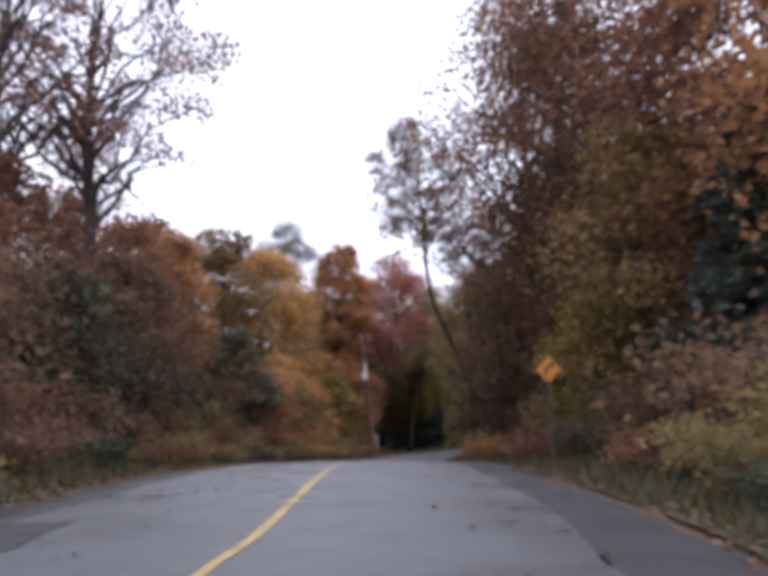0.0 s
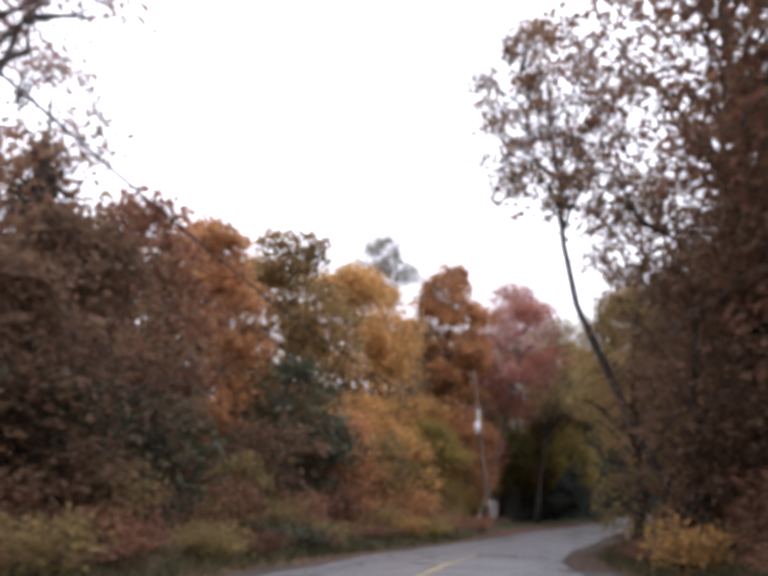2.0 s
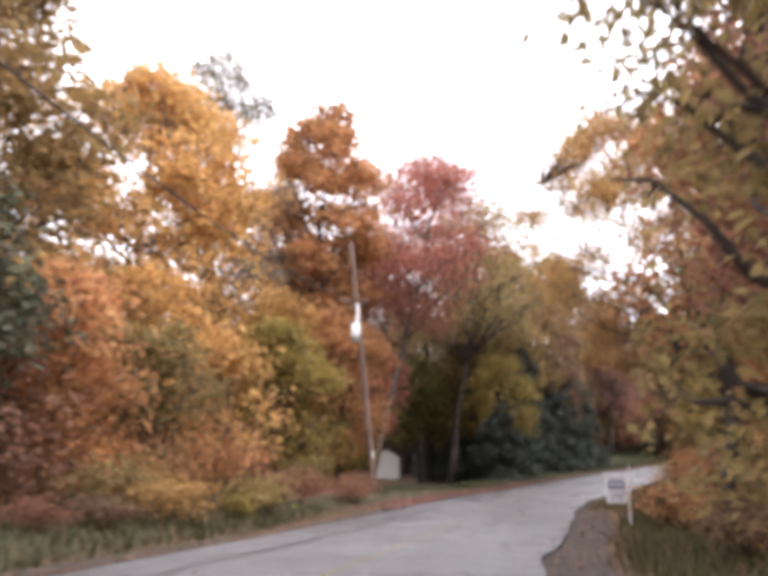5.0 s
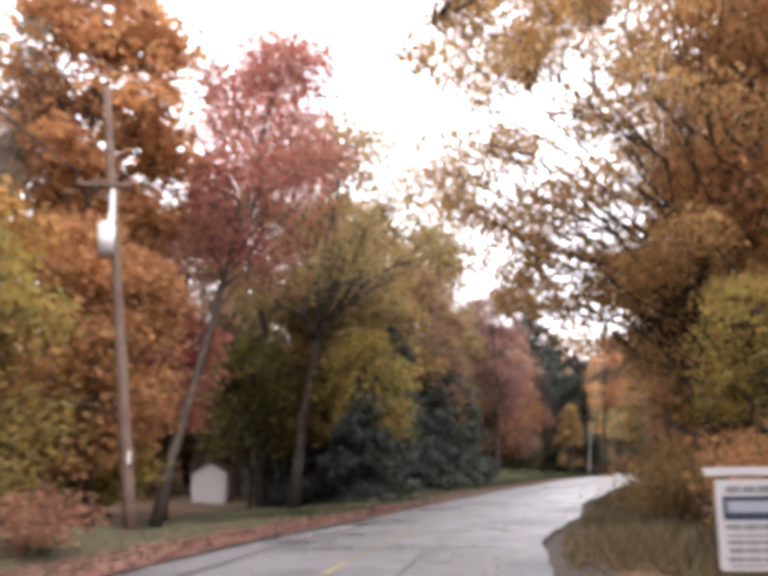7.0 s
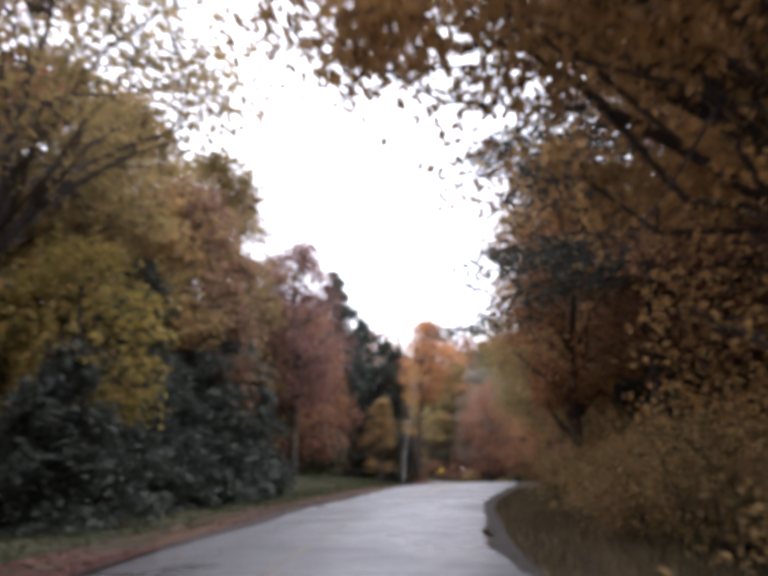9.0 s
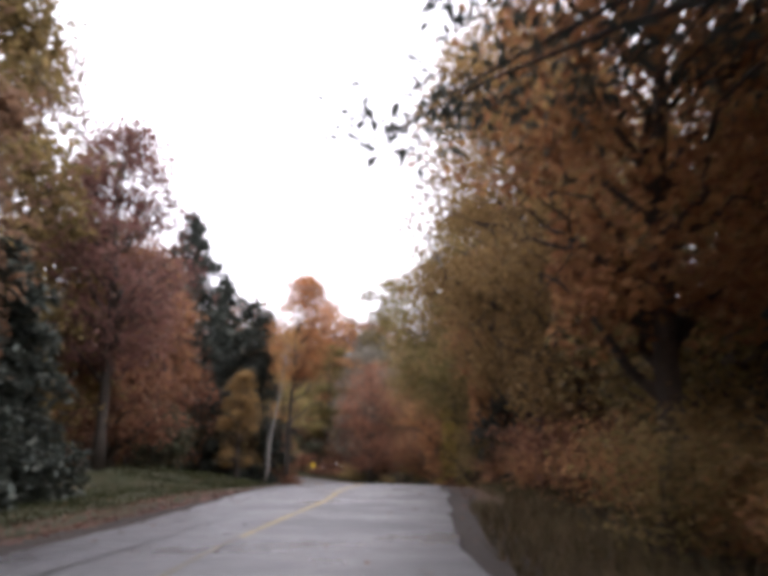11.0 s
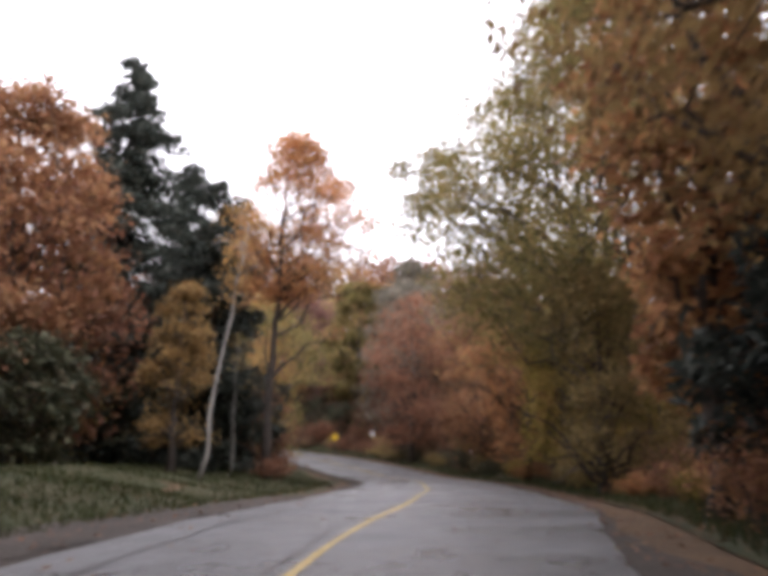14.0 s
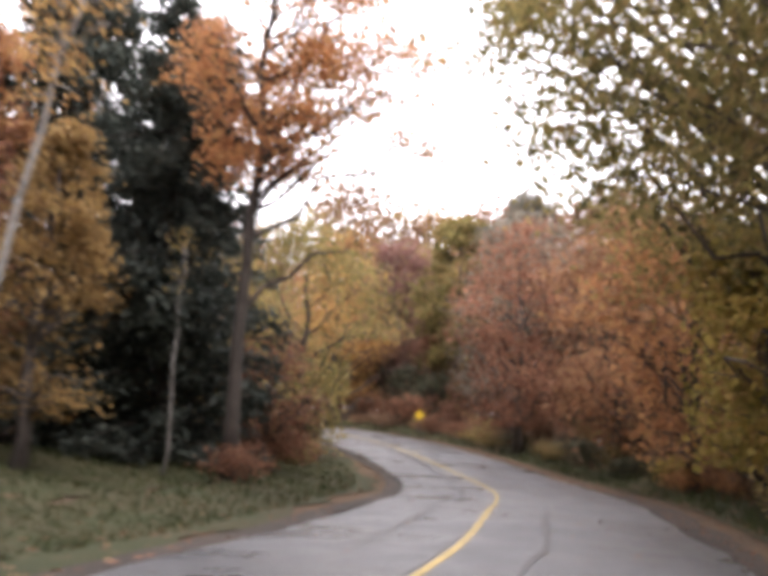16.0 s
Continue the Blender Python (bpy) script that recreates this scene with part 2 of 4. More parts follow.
def tube(points, radii, sides=6, cap=True):
    """Rings round a line of points; returns verts and faces."""
    pts = np.asarray(points, float)
    rad = np.asarray(radii, float)
    n = len(pts)
    tang = np.gradient(pts, axis=0)
    tang /= np.linalg.norm(tang, axis=1, keepdims=True) + 1e-9
    ref = np.where(np.abs(tang[:, 2:3]) > 0.9, np.array([[1.0, 0, 0]]), np.array([[0, 0, 1.0]]))
    a = np.cross(tang, ref)
    a /= np.linalg.norm(a, axis=1, keepdims=True) + 1e-9
    b = np.cross(tang, a)
    ang = np.linspace(0, 2 * np.pi, sides, endpoint=False)
    v = pts[:, None] + rad[:, None, None] * (a[:, None] * np.cos(ang)[None, :, None] + b[:, None] * np.sin(ang)[None, :, None])
    f = []
    for i in range(n - 1):
        for j in range(sides):
            k = (j + 1) % sides
            f.append((i * sides + j, i * sides + k, (i + 1) * sides + k, (i + 1) * sides + j))
    if cap:
        f.append(tuple(range(sides))[::-1])
        f.append(tuple((n - 1) * sides + j for j in range(sides)))
    return v.reshape(-1, 3), f


class Batch:
    """Collects tubes into one mesh."""

    def __init__(self):
        self.v, self.f, self.n = [], [], 0

    def add(self, v, f):
        self.v.append(v)
        self.f += [tuple(i + self.n for i in q) for q in f]
        self.n += len(v)

    def make(self, name, material, parent, label=""):
        return obj(name, np.concatenate(self.v), self.f, material, parent, label, True)


def leaf_cards(rng, centres, size, up=0.5, long=1.5):
    """A folded rhomb at every centre, turned at random with a bias to lie flat."""
    n = len(centres)
    nrm = rng.normal(size=(n, 3))
    nrm[:, 2] = np.abs(nrm[:, 2]) + up
    nrm /= np.linalg.norm(nrm, axis=1, keepdims=True)
    t = rng.normal(size=(n, 3))
    t -= nrm * (t * nrm).sum(1, keepdims=True)
    t /= np.linalg.norm(t, axis=1, keepdims=True) + 1e-9
    s = np.cross(nrm, t)
    L = (size * rng.uniform(0.6, 1.35, n))[:, None]
    W = L / long
    v = np.stack([centres - t * L / 2, centres + s * W / 2 + nrm * L * 0.12, centres + t * L / 2, centres - s * W / 2 + nrm * L * 0.12], 1)
    return v.reshape(-1, 3), np.arange(4 * n).reshape(n, 4)


# ---- the road's line and the lie of the land ----
LINE = [(-1.9, -60), (-1.5, -20), (-0.79, 4), (-0.37, 9), (-0.15, 14), (0.07, 19), (0.28, 24), (0.36, 30), (0.5, 35), (0.83, 40), (1.09, 45), (1.39, 50),
        (2.05, 55), (2.91, 60), (4.21, 65), (5.45, 70), (6.83, 75), (8.5, 80), (10.62, 85), (12.69, 90), (14.9, 95), (17.33, 100), (19.78, 105),
        (22.79, 110), (25.93, 115), (28.74, 120), (31.78, 125), (34.81, 130), (38.18, 135), (41.2, 140), (44.13, 145), (46.72, 150), (49.27, 155),
        (51.13, 160), (52.48, 165), (53.43, 170), (53.93, 175), (53.84, 180), (52.97, 186), (51.3, 192), (49.04, 198), (43.2, 205.5), (35, 212), (22, 217),
        (4, 221), (-24, 226)]
RISE = [(-60, -0.5), (-10, -0.36), (4, -0.24), (9, -0.01), (14, 0.09), (19, 0.15), (24, 0.07), (30, -0.04), (35, -0.2), (40, -0.35), (45, -0.52),
        (50, -0.75), (55, -0.92), (60, -1.04), (65, -1.12), (70, -1.1), (75, -1.07), (80, -1.04), (85, -0.99), (90, -0.95), (95, -0.86), (100, -0.76),
        (105, -0.6), (110, -0.47), (115, -0.27), (120, -0.15), (125, -0.05), (130, -0.03), (135, -0.09), (140, -0.26), (145, -0.42), (150, -0.58),
        (155, -0.64), (160, -0.79), (165, -0.86), (170, -0.7), (175, -0.39), (180, -0.07), (186, 0.27), (192, 0.52), (198, 0.76), (214, 1.3), (300, 2.5)]
ROAD_HALF = 3.15


def smooth_line(points, step):
    p = np.array(points, float)
    out = []
    for i in range(len(p) - 1):
        a, b, c, d = p[max(i - 1, 0)], p[i], p[i + 1], p[min(i + 2, len(p) - 1)]
        n = max(2, int(np.linalg.norm(c - b) / step))
        for k in range(n):
            u = k / n
            out.append(0.5 * (2 * b + (c - a) * u + (2 * a - 5 * b + 4 * c - d) * u * u + (3 * b - a - 3 * c + d) * u ** 3))
    out.append(p[-1])
    return np.array(out)


MID = smooth_line(LINE, 0.8)
DIR = np.gradient(MID, axis=0)
DIR /= np.linalg.norm(DIR, axis=1, keepdims=True)
RIGHT = np.stack([DIR[:, 1], -DIR[:, 0]], 1)
MIDZ = np.interp(MID[:, 1], [r[0] for r in RISE], [r[1] for r in RISE])
MIDZ = np.convolve(np.pad(MIDZ, 6, mode="edge"), np.ones(13) / 13, "valid")


def road_place(x, y):
    """Signed distance to the right of the road's middle and the road's height there."""
    q = np.stack([np.atleast_1d(x), np.atleast_1d(y)], -1).reshape(-1, 2)
    side, height = np.empty(len(q)), np.empty(len(q))
    for i in range(0, len(q), 4000):
        d = q[i:i + 4000, None] - MID[None]
        k = (d ** 2).sum(-1).argmin(1)
        r = np.arange(len(k))
        off = d[r, k]
        dist = np.sqrt((off ** 2).sum(1))
        side[i:i + 4000] = np.where((off * RIGHT[k]).sum(1) >= 0, dist, -dist)
        height[i:i + 4000] = MIDZ[k]
    return side, height


def land(x, y):
    """Height of the ground."""
    side, height = road_place(x, y)
    x, y = np.atleast_1d(x).ravel(), np.atleast_1d(y).ravel()
    d = np.abs(side)
    ditch = -0.10 * np.exp(-((d - 5.0) / 0.9) ** 2)
    bank_max = np.where(side > 0, 0.9, 0.6)
    bank = np.clip((d - 5.5) * 0.11, 0, bank_max)
    fall = np.clip((d - 5.0) * 0.10, 0, 0.55) * (side < 0) * np.clip((y - 82) / 8, 0, 1) * np.clip((134 - y) / 10, 0, 1)
    bank = bank * (1 - np.clip(fall * 4, 0, 1)) - fall
    bumps = 0.12 * np.sin(x * 0.55 + 1.3 * np.sin(y * 0.31)) * np.sin(y * 0.47 + 0.7) + 0.05 * np.sin(x * 1.7 + y * 1.1)
    z = height - 0.06 + ditch + bank + bumps * np.clip((d - 4.2) / 3, 0, 1)
    return np.where(d < 4.0, height - 0.10, z)


def land_at(x, y):
    return float(land(x, y)[0])


def strip(name, inner, outer, lift, material, columns, span=None, wobble=0.0, crown=0.0, parent=None, seed=1):
    """A band along the road between two offsets from its middle."""
    rng = np.random.default_rng(seed)
    a, b = span or (0, len(MID))
    m, r, z = MID[a:b], RIGHT[a:b], MIDZ[a:b]
    n = len(m)
    wob = np.convolve(rng.normal(size=n + 8), np.ones(9) / 9, "valid") * wobble * 3
    wob2 = np.convolve(rng.normal(size=n + 8), np.ones(9) / 9, "valid") * wobble * 3
    u = np.linspace(0, 1, columns)
    inner, outer = (np.broadcast_to(e, len(MID))[a:b] for e in (inner, outer))
    off = (inner + wob)[:, None] * (1 - u) + (outer + wob2)[:, None] * u
    xy = m[:, None] + r[:, None] * off[..., None]
    h = z[:, None] + lift + crown * np.clip(1 - (off / ROAD_HALF) ** 2, 0, 1)
    v = np.concatenate([xy, h[..., None]], 2).reshape(-1, 3)
    i = np.arange(n - 1)[:, None] * columns + np.arange(columns - 1)[None]
    f = np.stack([i, i + 1, i + columns + 1, i + columns], -1).reshape(-1, 4)
    return obj(name, v, f, material, parent, "", True)


def coords(lo, hi, step, far):
    """Even steps in the middle, growing ones out to the horizon."""
    mid = np.arange(lo, hi + step, step)
    grow = [step]
    while sum(grow) < far:
        grow.append(grow[-1] * 1.45)
    out = np.cumsum(grow)
    return np.concatenate([lo - out[::-1], mid, mid[-1] + out])


gx, gy = coords(-45, 105, 1.0, 2600), coords(-45, 245, 1.0, 2600)
GX, GY = np.meshgrid(gx, gy)
GZ = land(GX.ravel(), GY.ravel())
gi = np.arange(len(gy) - 1)[:, None] * len(gx) + np.arange(len(gx) - 1)[None]
ground = obj("ground", np.stack([GX.ravel(), GY.ravel(), GZ], 1), np.stack([gi, gi + 1, gi + len(gx) + 1, gi + len(gx)], -1).reshape(-1, 4), FLOOR, None, "", True)
tagged(ground, "brown forest floor covered with fallen autumn leaves", "ground", kind="structure")

EDGE = np.interp(MID[:, 1], [4, 14, 24, 30, 40, 50, 60, 70, 80, 90, 100, 110, 120, 130, 140, 150, 160, 170, 180, 192],
                 [2.91, 2.84, 2.90, 2.97, 2.98, 3.13, 2.99, 2.80, 2.57, 2.58, 2.49, 2.47, 2.75, 2.73, 2.97, 2.90, 2.86, 2.98, 3.02, 2.99])  # half the asphalt's width
LEDGE = EDGE
road = strip("road", -LEDGE, EDGE, 0.0, ASPHALT, 15, wobble=0.10, crown=0.05, seed=3)
tagged(road, "wet grey worn asphalt country road with rough edges", "road", kind="structure")
DRIFT = np.interp(MID[:, 1], [4, 14, 24, 30, 40, 50, 60, 70, 80, 90, 100, 110, 120, 130, 140, 150, 160, 170, 180, 192],
                  [-0.11, -0.11, -0.17, -0.06, -0.03, 0.28, 0.42, 0.12, -0.09, -0.31, -0.37, -0.32, -0.20, -0.17, -0.31, -0.31, -0.47, -0.49, -0.55, -0.48])  # the paint strays from the middle
cut1, cut2 = (int(np.argmin(np.abs(MID[:, 1] - y))) for y in (50, 108))
for paint, a, z in ((YELLOW, 0, cut1 + 1), (FADED, cut1, cut2 + 1), (YELLOW, cut2, len(MID))):
    mark = strip("centre_line", DRIFT - 0.05, DRIFT + 0.05, 0.056, paint, 3, (a, z), wobble=0.012, parent=road, seed=5 + a)
    mark["label"] = "worn yellow centre line"


def seam(start, length, off0, off1, width, seed):
    """A dark wandering tar seam on the asphalt."""
    rng = np.random.default_rng(seed)
    a = int(np.argmin(np.abs(MID[:, 1] - start)))
    n = max(4, int(length / 0.8))
    k = np.arange(a, min(a + n, len(MID)))
    off = np.linspace(off0, off1, len(k)) + np.convolve(rng.normal(size=len(k) + 4), np.ones(5) / 5, "valid") * 0.16
    w = width * rng.uniform(0.5, 1.3, len(k))
    z = MIDZ[k] + 0.05 * (1 - (off / ROAD_HALF) ** 2) + 0.006
    L = np.concatenate([MID[k] + RIGHT[k] * (off - w / 2)[:, None], z[:, None]], 1)
    R = np.concatenate([MID[k] + RIGHT[k] * (off + w / 2)[:, None], z[:, None]], 1)
    v = np.stack([L, R], 1).reshape(-1, 3)
    i = np.arange(len(k) - 1) * 2
    return obj("tar_seam", v, np.stack([i, i + 1, i + 3, i + 2], 1), TAR, road)


for i, (s0, ln, o0, o1, w) in enumerate(((20, 16, -1.9, -2.0, 0.05), (34, 30, -2.1, -1.7, 0.08), (60, 26, -1.5, -1.8, 0.10), (64, 22, 1.2, 0.7, 0.05),
                                         (86, 30, -1.6, -1.3, 0.07), (112, 30, -1.75, -2.0, 0.09), (118, 34, -0.35, -0.5, 0.05),
                                         (138, 40, 0.55, 0.9, 0.07), (144, 44, -1.5, -0.9, 0.16))):
    seam(s0, ln, o0, o1, w, 40 + i)

first = int(np.argmin(np.abs(MID[:, 1] - 1)))
# the first strip, near left, only makes the asphalt darker; the others are broken margins
for inner, outer, last, lift, crown in ((-EDGE - 0.1, np.full(len(MID), -2.2), 10.5, 0.008, 0.05), (EDGE - 0.12, EDGE + 1.0, 42, -0.018, 0.0), (-EDGE - 0.5, -EDGE + 0.1, 36, -0.018, 0.0)):
    worn = strip("asphalt_margin", inner, outer, lift, MARGIN, 5, (first, int(np.argmin(np.abs(MID[:, 1] - last)))), wobble=0.12, crown=crown, parent=road, seed=21 + int(last))
    worn["label"] = "dark asphalt margin, partly wet and broken"

SPREAD = np.interp(MID[:, 1], [110, 130, 150], [0.95, 0.7, 0.45])
sh_r = strip("shoulder", EDGE - 0.15, EDGE + SPREAD, -0.045, GRAVEL, 5, wobble=0.16, seed=7)
sh_l = strip("shoulder", -LEDGE - SPREAD, -LEDGE + 0.15, -0.045, GRAVEL, 5, wobble=0.16, seed=8)
for s in (sh_r, sh_l):
    tagged(s, "sandy gravel road shoulder strewn with leaves", "shoulder", kind="structure")


def land_strip(name, inner, outer, material, columns, wobble, seed, span=None, lift=0.03):
    """A band that follows the ground beside the road."""
    rng = np.random.default_rng(seed)
    n = len(MID)
    wob = np.convolve(rng.normal(size=n + 8), np.ones(9) / 9, "valid") * wobble * 3
    u = np.linspace(0, 1, columns)
    off = inner * (1 - u)[None] + (outer + wob)[:, None] * u[None]
    xy = MID[:, None] + RIGHT[:, None] * off[..., None]
    if span:
        xy = xy[(MID[:, 1] > span[0]) & (MID[:, 1] < span[1])]
        n = len(xy)
    z = land(xy[..., 0].ravel(), xy[..., 1].ravel()) + lift
    v = np.concatenate([xy.reshape(-1, 2), z[:, None]], 1)
    i = np.arange(n - 1)[:, None] * columns + np.arange(columns - 1)[None]
    ob = obj(name, v, np.stack([i, i + 1, i + columns + 1, i + columns], -1).reshape(-1, 4), material, None, "", True)
    return tagged(ob, "grassy roadside verge with damp earth and leaves", "verge", kind="structure")


land_strip("verge", 4.2, 6.6, VERGE, 7, 0.35, 11)
land_strip("verge", -6.8, -3.9, VERGE, 7, 0.35, 12)
land_strip("verge", -15.0, -6.6, VERGE, 12, 0.6, 13, (84, 196))
apron = land_strip("gravel_apron", -5.2, -3.0, GRAVEL, 8, 0.4, 14, (126, 141), 0.055)
tagged(apron, "sandy gravel apron beside the road", "gravel")


# ---- trees ----
def bend(a, b, sag, n, rng, jitter):
    """A slightly crooked line from a to b, bowed by sag."""
    u = np.linspace(0, 1, n)[:, None]
    p = a + (b - a) * u + np.array([0, 0, 1.0]) * sag * np.sin(np.pi * u)
    p[1:-1] += rng.normal(size=(n - 2, 3)) * jitter
    return p


TREE_SEED = [100]
THICK = 1.75


def clear_of_road(pts, x, y, z0, free=4.0):
    """Leaves stay off the ground and out of the way of traffic."""
    side, height = road_place(pts[:, 0] + x, pts[:, 1] + y)
    over = pts[:, 2] + z0 - height
    return pts[(pts[:, 2] > 0.15) & ((np.abs(side) > free) | ((free < 5) & (over > 5.0)))]


def tree(label, x, y, h, w, base, leaf, n=4200, size=0.30, lean=(0.0, 0.0), clumps=64, bare=0.0, bark=BARK, flat=0.55, fork=0.55,
         round_top=0.75, group="roadside trees", skew=(0.0, 0.0), girth=None, twigs=None, sweep=0.0, tight=1.0, lobe=None):
    """A broadleaf tree: tapered trunk, limbs that reach to clumps of leaves, gaps between the clumps."""
    TREE_SEED[0] += 1
    rng = np.random.default_rng(TREE_SEED[0])
    z0 = land_at(x, y) - 0.08
    thing = new("tree")
    thing.location = (x, y, z0)
    r0 = girth or (0.012 * h + 0.05)
    lean3 = np.array([lean[0], lean[1], 0.0])
    top = np.array([0, 0, h * 0.9]) + lean3
    tp = bend(np.zeros(3), top, 0.0, 9, rng, 0.018 * h * 0.35)
    tp[0] = 0
    tp[:, 0] += sweep * np.sin(np.pi * np.linspace(0, 1, 9))
    tr = r0 * (1 - np.linspace(0, 1, 9)) ** 0.8 + 0.025
    tr[0] *= 1.35
    wood = Batch()
    wood.add(*tube(tp, tr, 8))
    limbs = wood
    # clumps of leaves inside the crown's outline
    zc = rng.uniform(0.02, 1.0, clumps)
    prof = np.clip(np.sin(np.pi * (0.16 + 0.80 * zc)), 0.05, 1) ** round_top
    ang = rng.uniform(0, 2 * np.pi, clumps) + np.arange(clumps) * 2.39996
    rr = prof * (w / 2) * np.sqrt(rng.uniform(0.12, 1.0, clumps)) * 0.86
    cz = base + zc * (h - base) * 0.97
    axis = np.stack([np.interp(cz, tp[:, 2], tp[:, k]) for k in (0, 1)], 1)
    cen = np.stack([axis[:, 0] + rr * np.cos(ang) + skew[0] * zc, axis[:, 1] + rr * np.sin(ang) + skew[1] * zc, cz], 1)
    if lobe:  # one bough that reaches out beyond the crown
        m = clumps // 5
        cen[-m:] = np.array(lobe[:3]) + rng.normal(size=(m, 3)) * lobe[3] * np.array([0.5, 0.5, 0.9])
        rr[-m:] = np.hypot(cen[-m:, 0], cen[-m:, 1]) * rng.uniform(0.6, 1.0, m)
    main = np.argsort(-rr)[: max(8, int(clumps * 0.42))]
    tips = []
    for k in main:
        zs = np.clip(cen[k, 2] - rr[k] * rng.uniform(0.5, 1.1), max(0.6, base * fork), h * 0.86)
        start = np.array([np.interp(zs, tp[:, 2], tp[:, 0]), np.interp(zs, tp[:, 2], tp[:, 1]), zs])
        p = bend(start, cen[k], rr[k] * 0.10, 6, rng, 0.05 * (rr[k] + 0.4))
        ra = max(0.025, np.interp(zs, tp[:, 2], tr) * 0.55)
        limbs.add(*tube(p, np.linspace(ra, 0.014, 6), 5, False))
        tips.append(p)
    near = np.concatenate(tips)
    for k in range(clumps):
        for _ in range((1 if bare < 0.2 else 4) if twigs is None else twigs):
            q = cen[k] + rng.normal(size=3) * np.array([0.9, 0.9, 0.7]) * (0.07 * w)
            j = ((near - q) ** 2).sum(1).argmin()
            p = bend(near[j], q, 0.05, 4, rng, 0.07)
            limbs.add(*tube(p, np.linspace(0.028, 0.008, 4), 3, False))
    wood.make("trunk", bark, thing)
    # leaves: small ones through each clump, a few broad sprays in its heart
    n = int(n * THICK * (1 - bare))
    share = rng.dirichlet(np.ones(clumps) * 3.0)
    count = np.maximum(6, (share * n).astype(int))
    rad = (w / 2) * rng.uniform(0.30, 0.50, clumps) * (60 / clumps) ** 0.33 * tight
    if lobe:
        rad[-m:] = lobe[3] * rng.uniform(0.4, 0.65, m)
    pts, big = [], []
    for k in range(clumps):
        g = rng.normal(size=(count[k], 3))
        g *= (np.where(rng.uniform(0, 1, count[k]) < 0.72, rng.uniform(0, 1, count[k]) ** 0.45, np.minimum(np.abs(rng.normal(size=count[k])) * 0.5 + 0.4, 1.2)) / (np.linalg.norm(g, axis=1) + 1e-9))[:, None]
        g *= rad[k] * np.array([1.0, 1.0, flat])
        g[:, 2] -= 0.16 * (g[:, 0] ** 2 + g[:, 1] ** 2) / (rad[k] + 0.1)
        m = int(count[k] * (0.20 if bare < 0.1 and size < 0.35 else 0.0))
        big.append(cen[k] + g[:m] * 0.7)
        pts.append(cen[k] + g[m:])
    if bare < 0.08:  # thin leaves all through the crown
        m = int(n * 0.20)
        zf = rng.uniform(0.02, 0.98, m)
        rf = np.clip(np.sin(np.pi * (0.16 + 0.80 * zf)), 0.05, 1) ** round_top * (w / 2) * np.sqrt(rng.uniform(0, 1, m)) * 0.92
        af = rng.uniform(0, 2 * np.pi, m)
        hf = base + zf * (h - base) * 0.97
        pts.append(np.stack([np.interp(hf, tp[:, 2], tp[:, 0]) + rf * np.cos(af) + skew[0] * zf, np.interp(hf, tp[:, 2], tp[:, 1]) + rf * np.sin(af) + skew[1] * zf, hf], 1))
    v, f = leaf_cards(rng, clear_of_road(np.concatenate(pts), x, y, z0), size * 0.93)
    v2, f2 = leaf_cards(rng, clear_of_road(np.concatenate(big), x, y, z0, 9.0), size * 1.7)
    v, f = np.concatenate([v, v2]), np.concatenate([f, f2 + len(v)])
    obj("crown", v, f, LEAF[leaf], thing)
    return tagged(thing, label, "tree", group)


def conifer(label, x, y, h, w, base=1.0, n=5200, size=0.42, lean=(0.0, 0.0), density=1.0, leaf="needle", group="conifers", ragged=0.25, taper=0.62):
    """A conifer: straight trunk, whorls of drooping boughs, sprays of needles along each bough."""
    TREE_SEED[0] += 1
    rng = np.random.default_rng(TREE_SEED[0])
    thing = new("conifer_tree")
    thing.location = (x, y, land_at(x, y) - 0.08)
    u = np.linspace(0, 1, 8)
    tp = np.stack([lean[0] * u, lean[1] * u, h * u], 1)
    wood = Batch()
    wood.add(*tube(tp, (0.011 * h + 0.06) * (1 - u) + 0.02, 8))
    boughs, pts = wood, []
    levels = int((h - base) / 0.45)
    total = 0.0
    plan = []
    for i in range(levels):
        z = base + (h - base) * (i + 0.3) / levels
        reach = (w / 2) * (1 - (z - base) / (h - base)) ** taper + 0.25
        for k in range(5):
            r = reach * rng.uniform(1 - 2 * ragged, 1.0 + ragged * 0.6)
            plan.append((z, r, rng.uniform(0, 2 * np.pi)))
            total += r
    for z, r, a in plan:
        s = np.array([np.interp(z, tp[:, 2], tp[:, 0]), np.interp(z, tp[:, 2], tp[:, 1]), z])
        out = np.array([np.cos(a), np.sin(a), 0])
        e = s + out * r + np.array([0, 0, -0.22 * r + 0.1])
        p = bend(s, e, 0.06 * r, 5, rng, 0.03)
        boughs.add(*tube(p, np.linspace(0.03 + 0.008 * r, 0.008, 5), 4, False))
        m = max(5, int(n * 2.2 * density * r / total))
        t = rng.uniform(0.18, 1.05, m)
        side = np.array([-out[1], out[0], 0])
        g = s + (e - s) * t[:, None] + side * (rng.normal(size=m) * (0.16 * r + 0.12) * (1.15 - t * 0.75))[:, None]
        g[:, 2] += rng.normal(size=m) * 0.2 - 0.08
        pts.append(g)
    wood.make("trunk", DARK_BARK, thing)
    pts = clear_of_road(np.concatenate(pts), x, y, thing.location[2])
    v, f = leaf_cards(rng, pts, size, 0.9, 2.4)
    obj("foliage", v, f, LEAF[leaf], thing)
    return tagged(thing, label, "conifer", group)


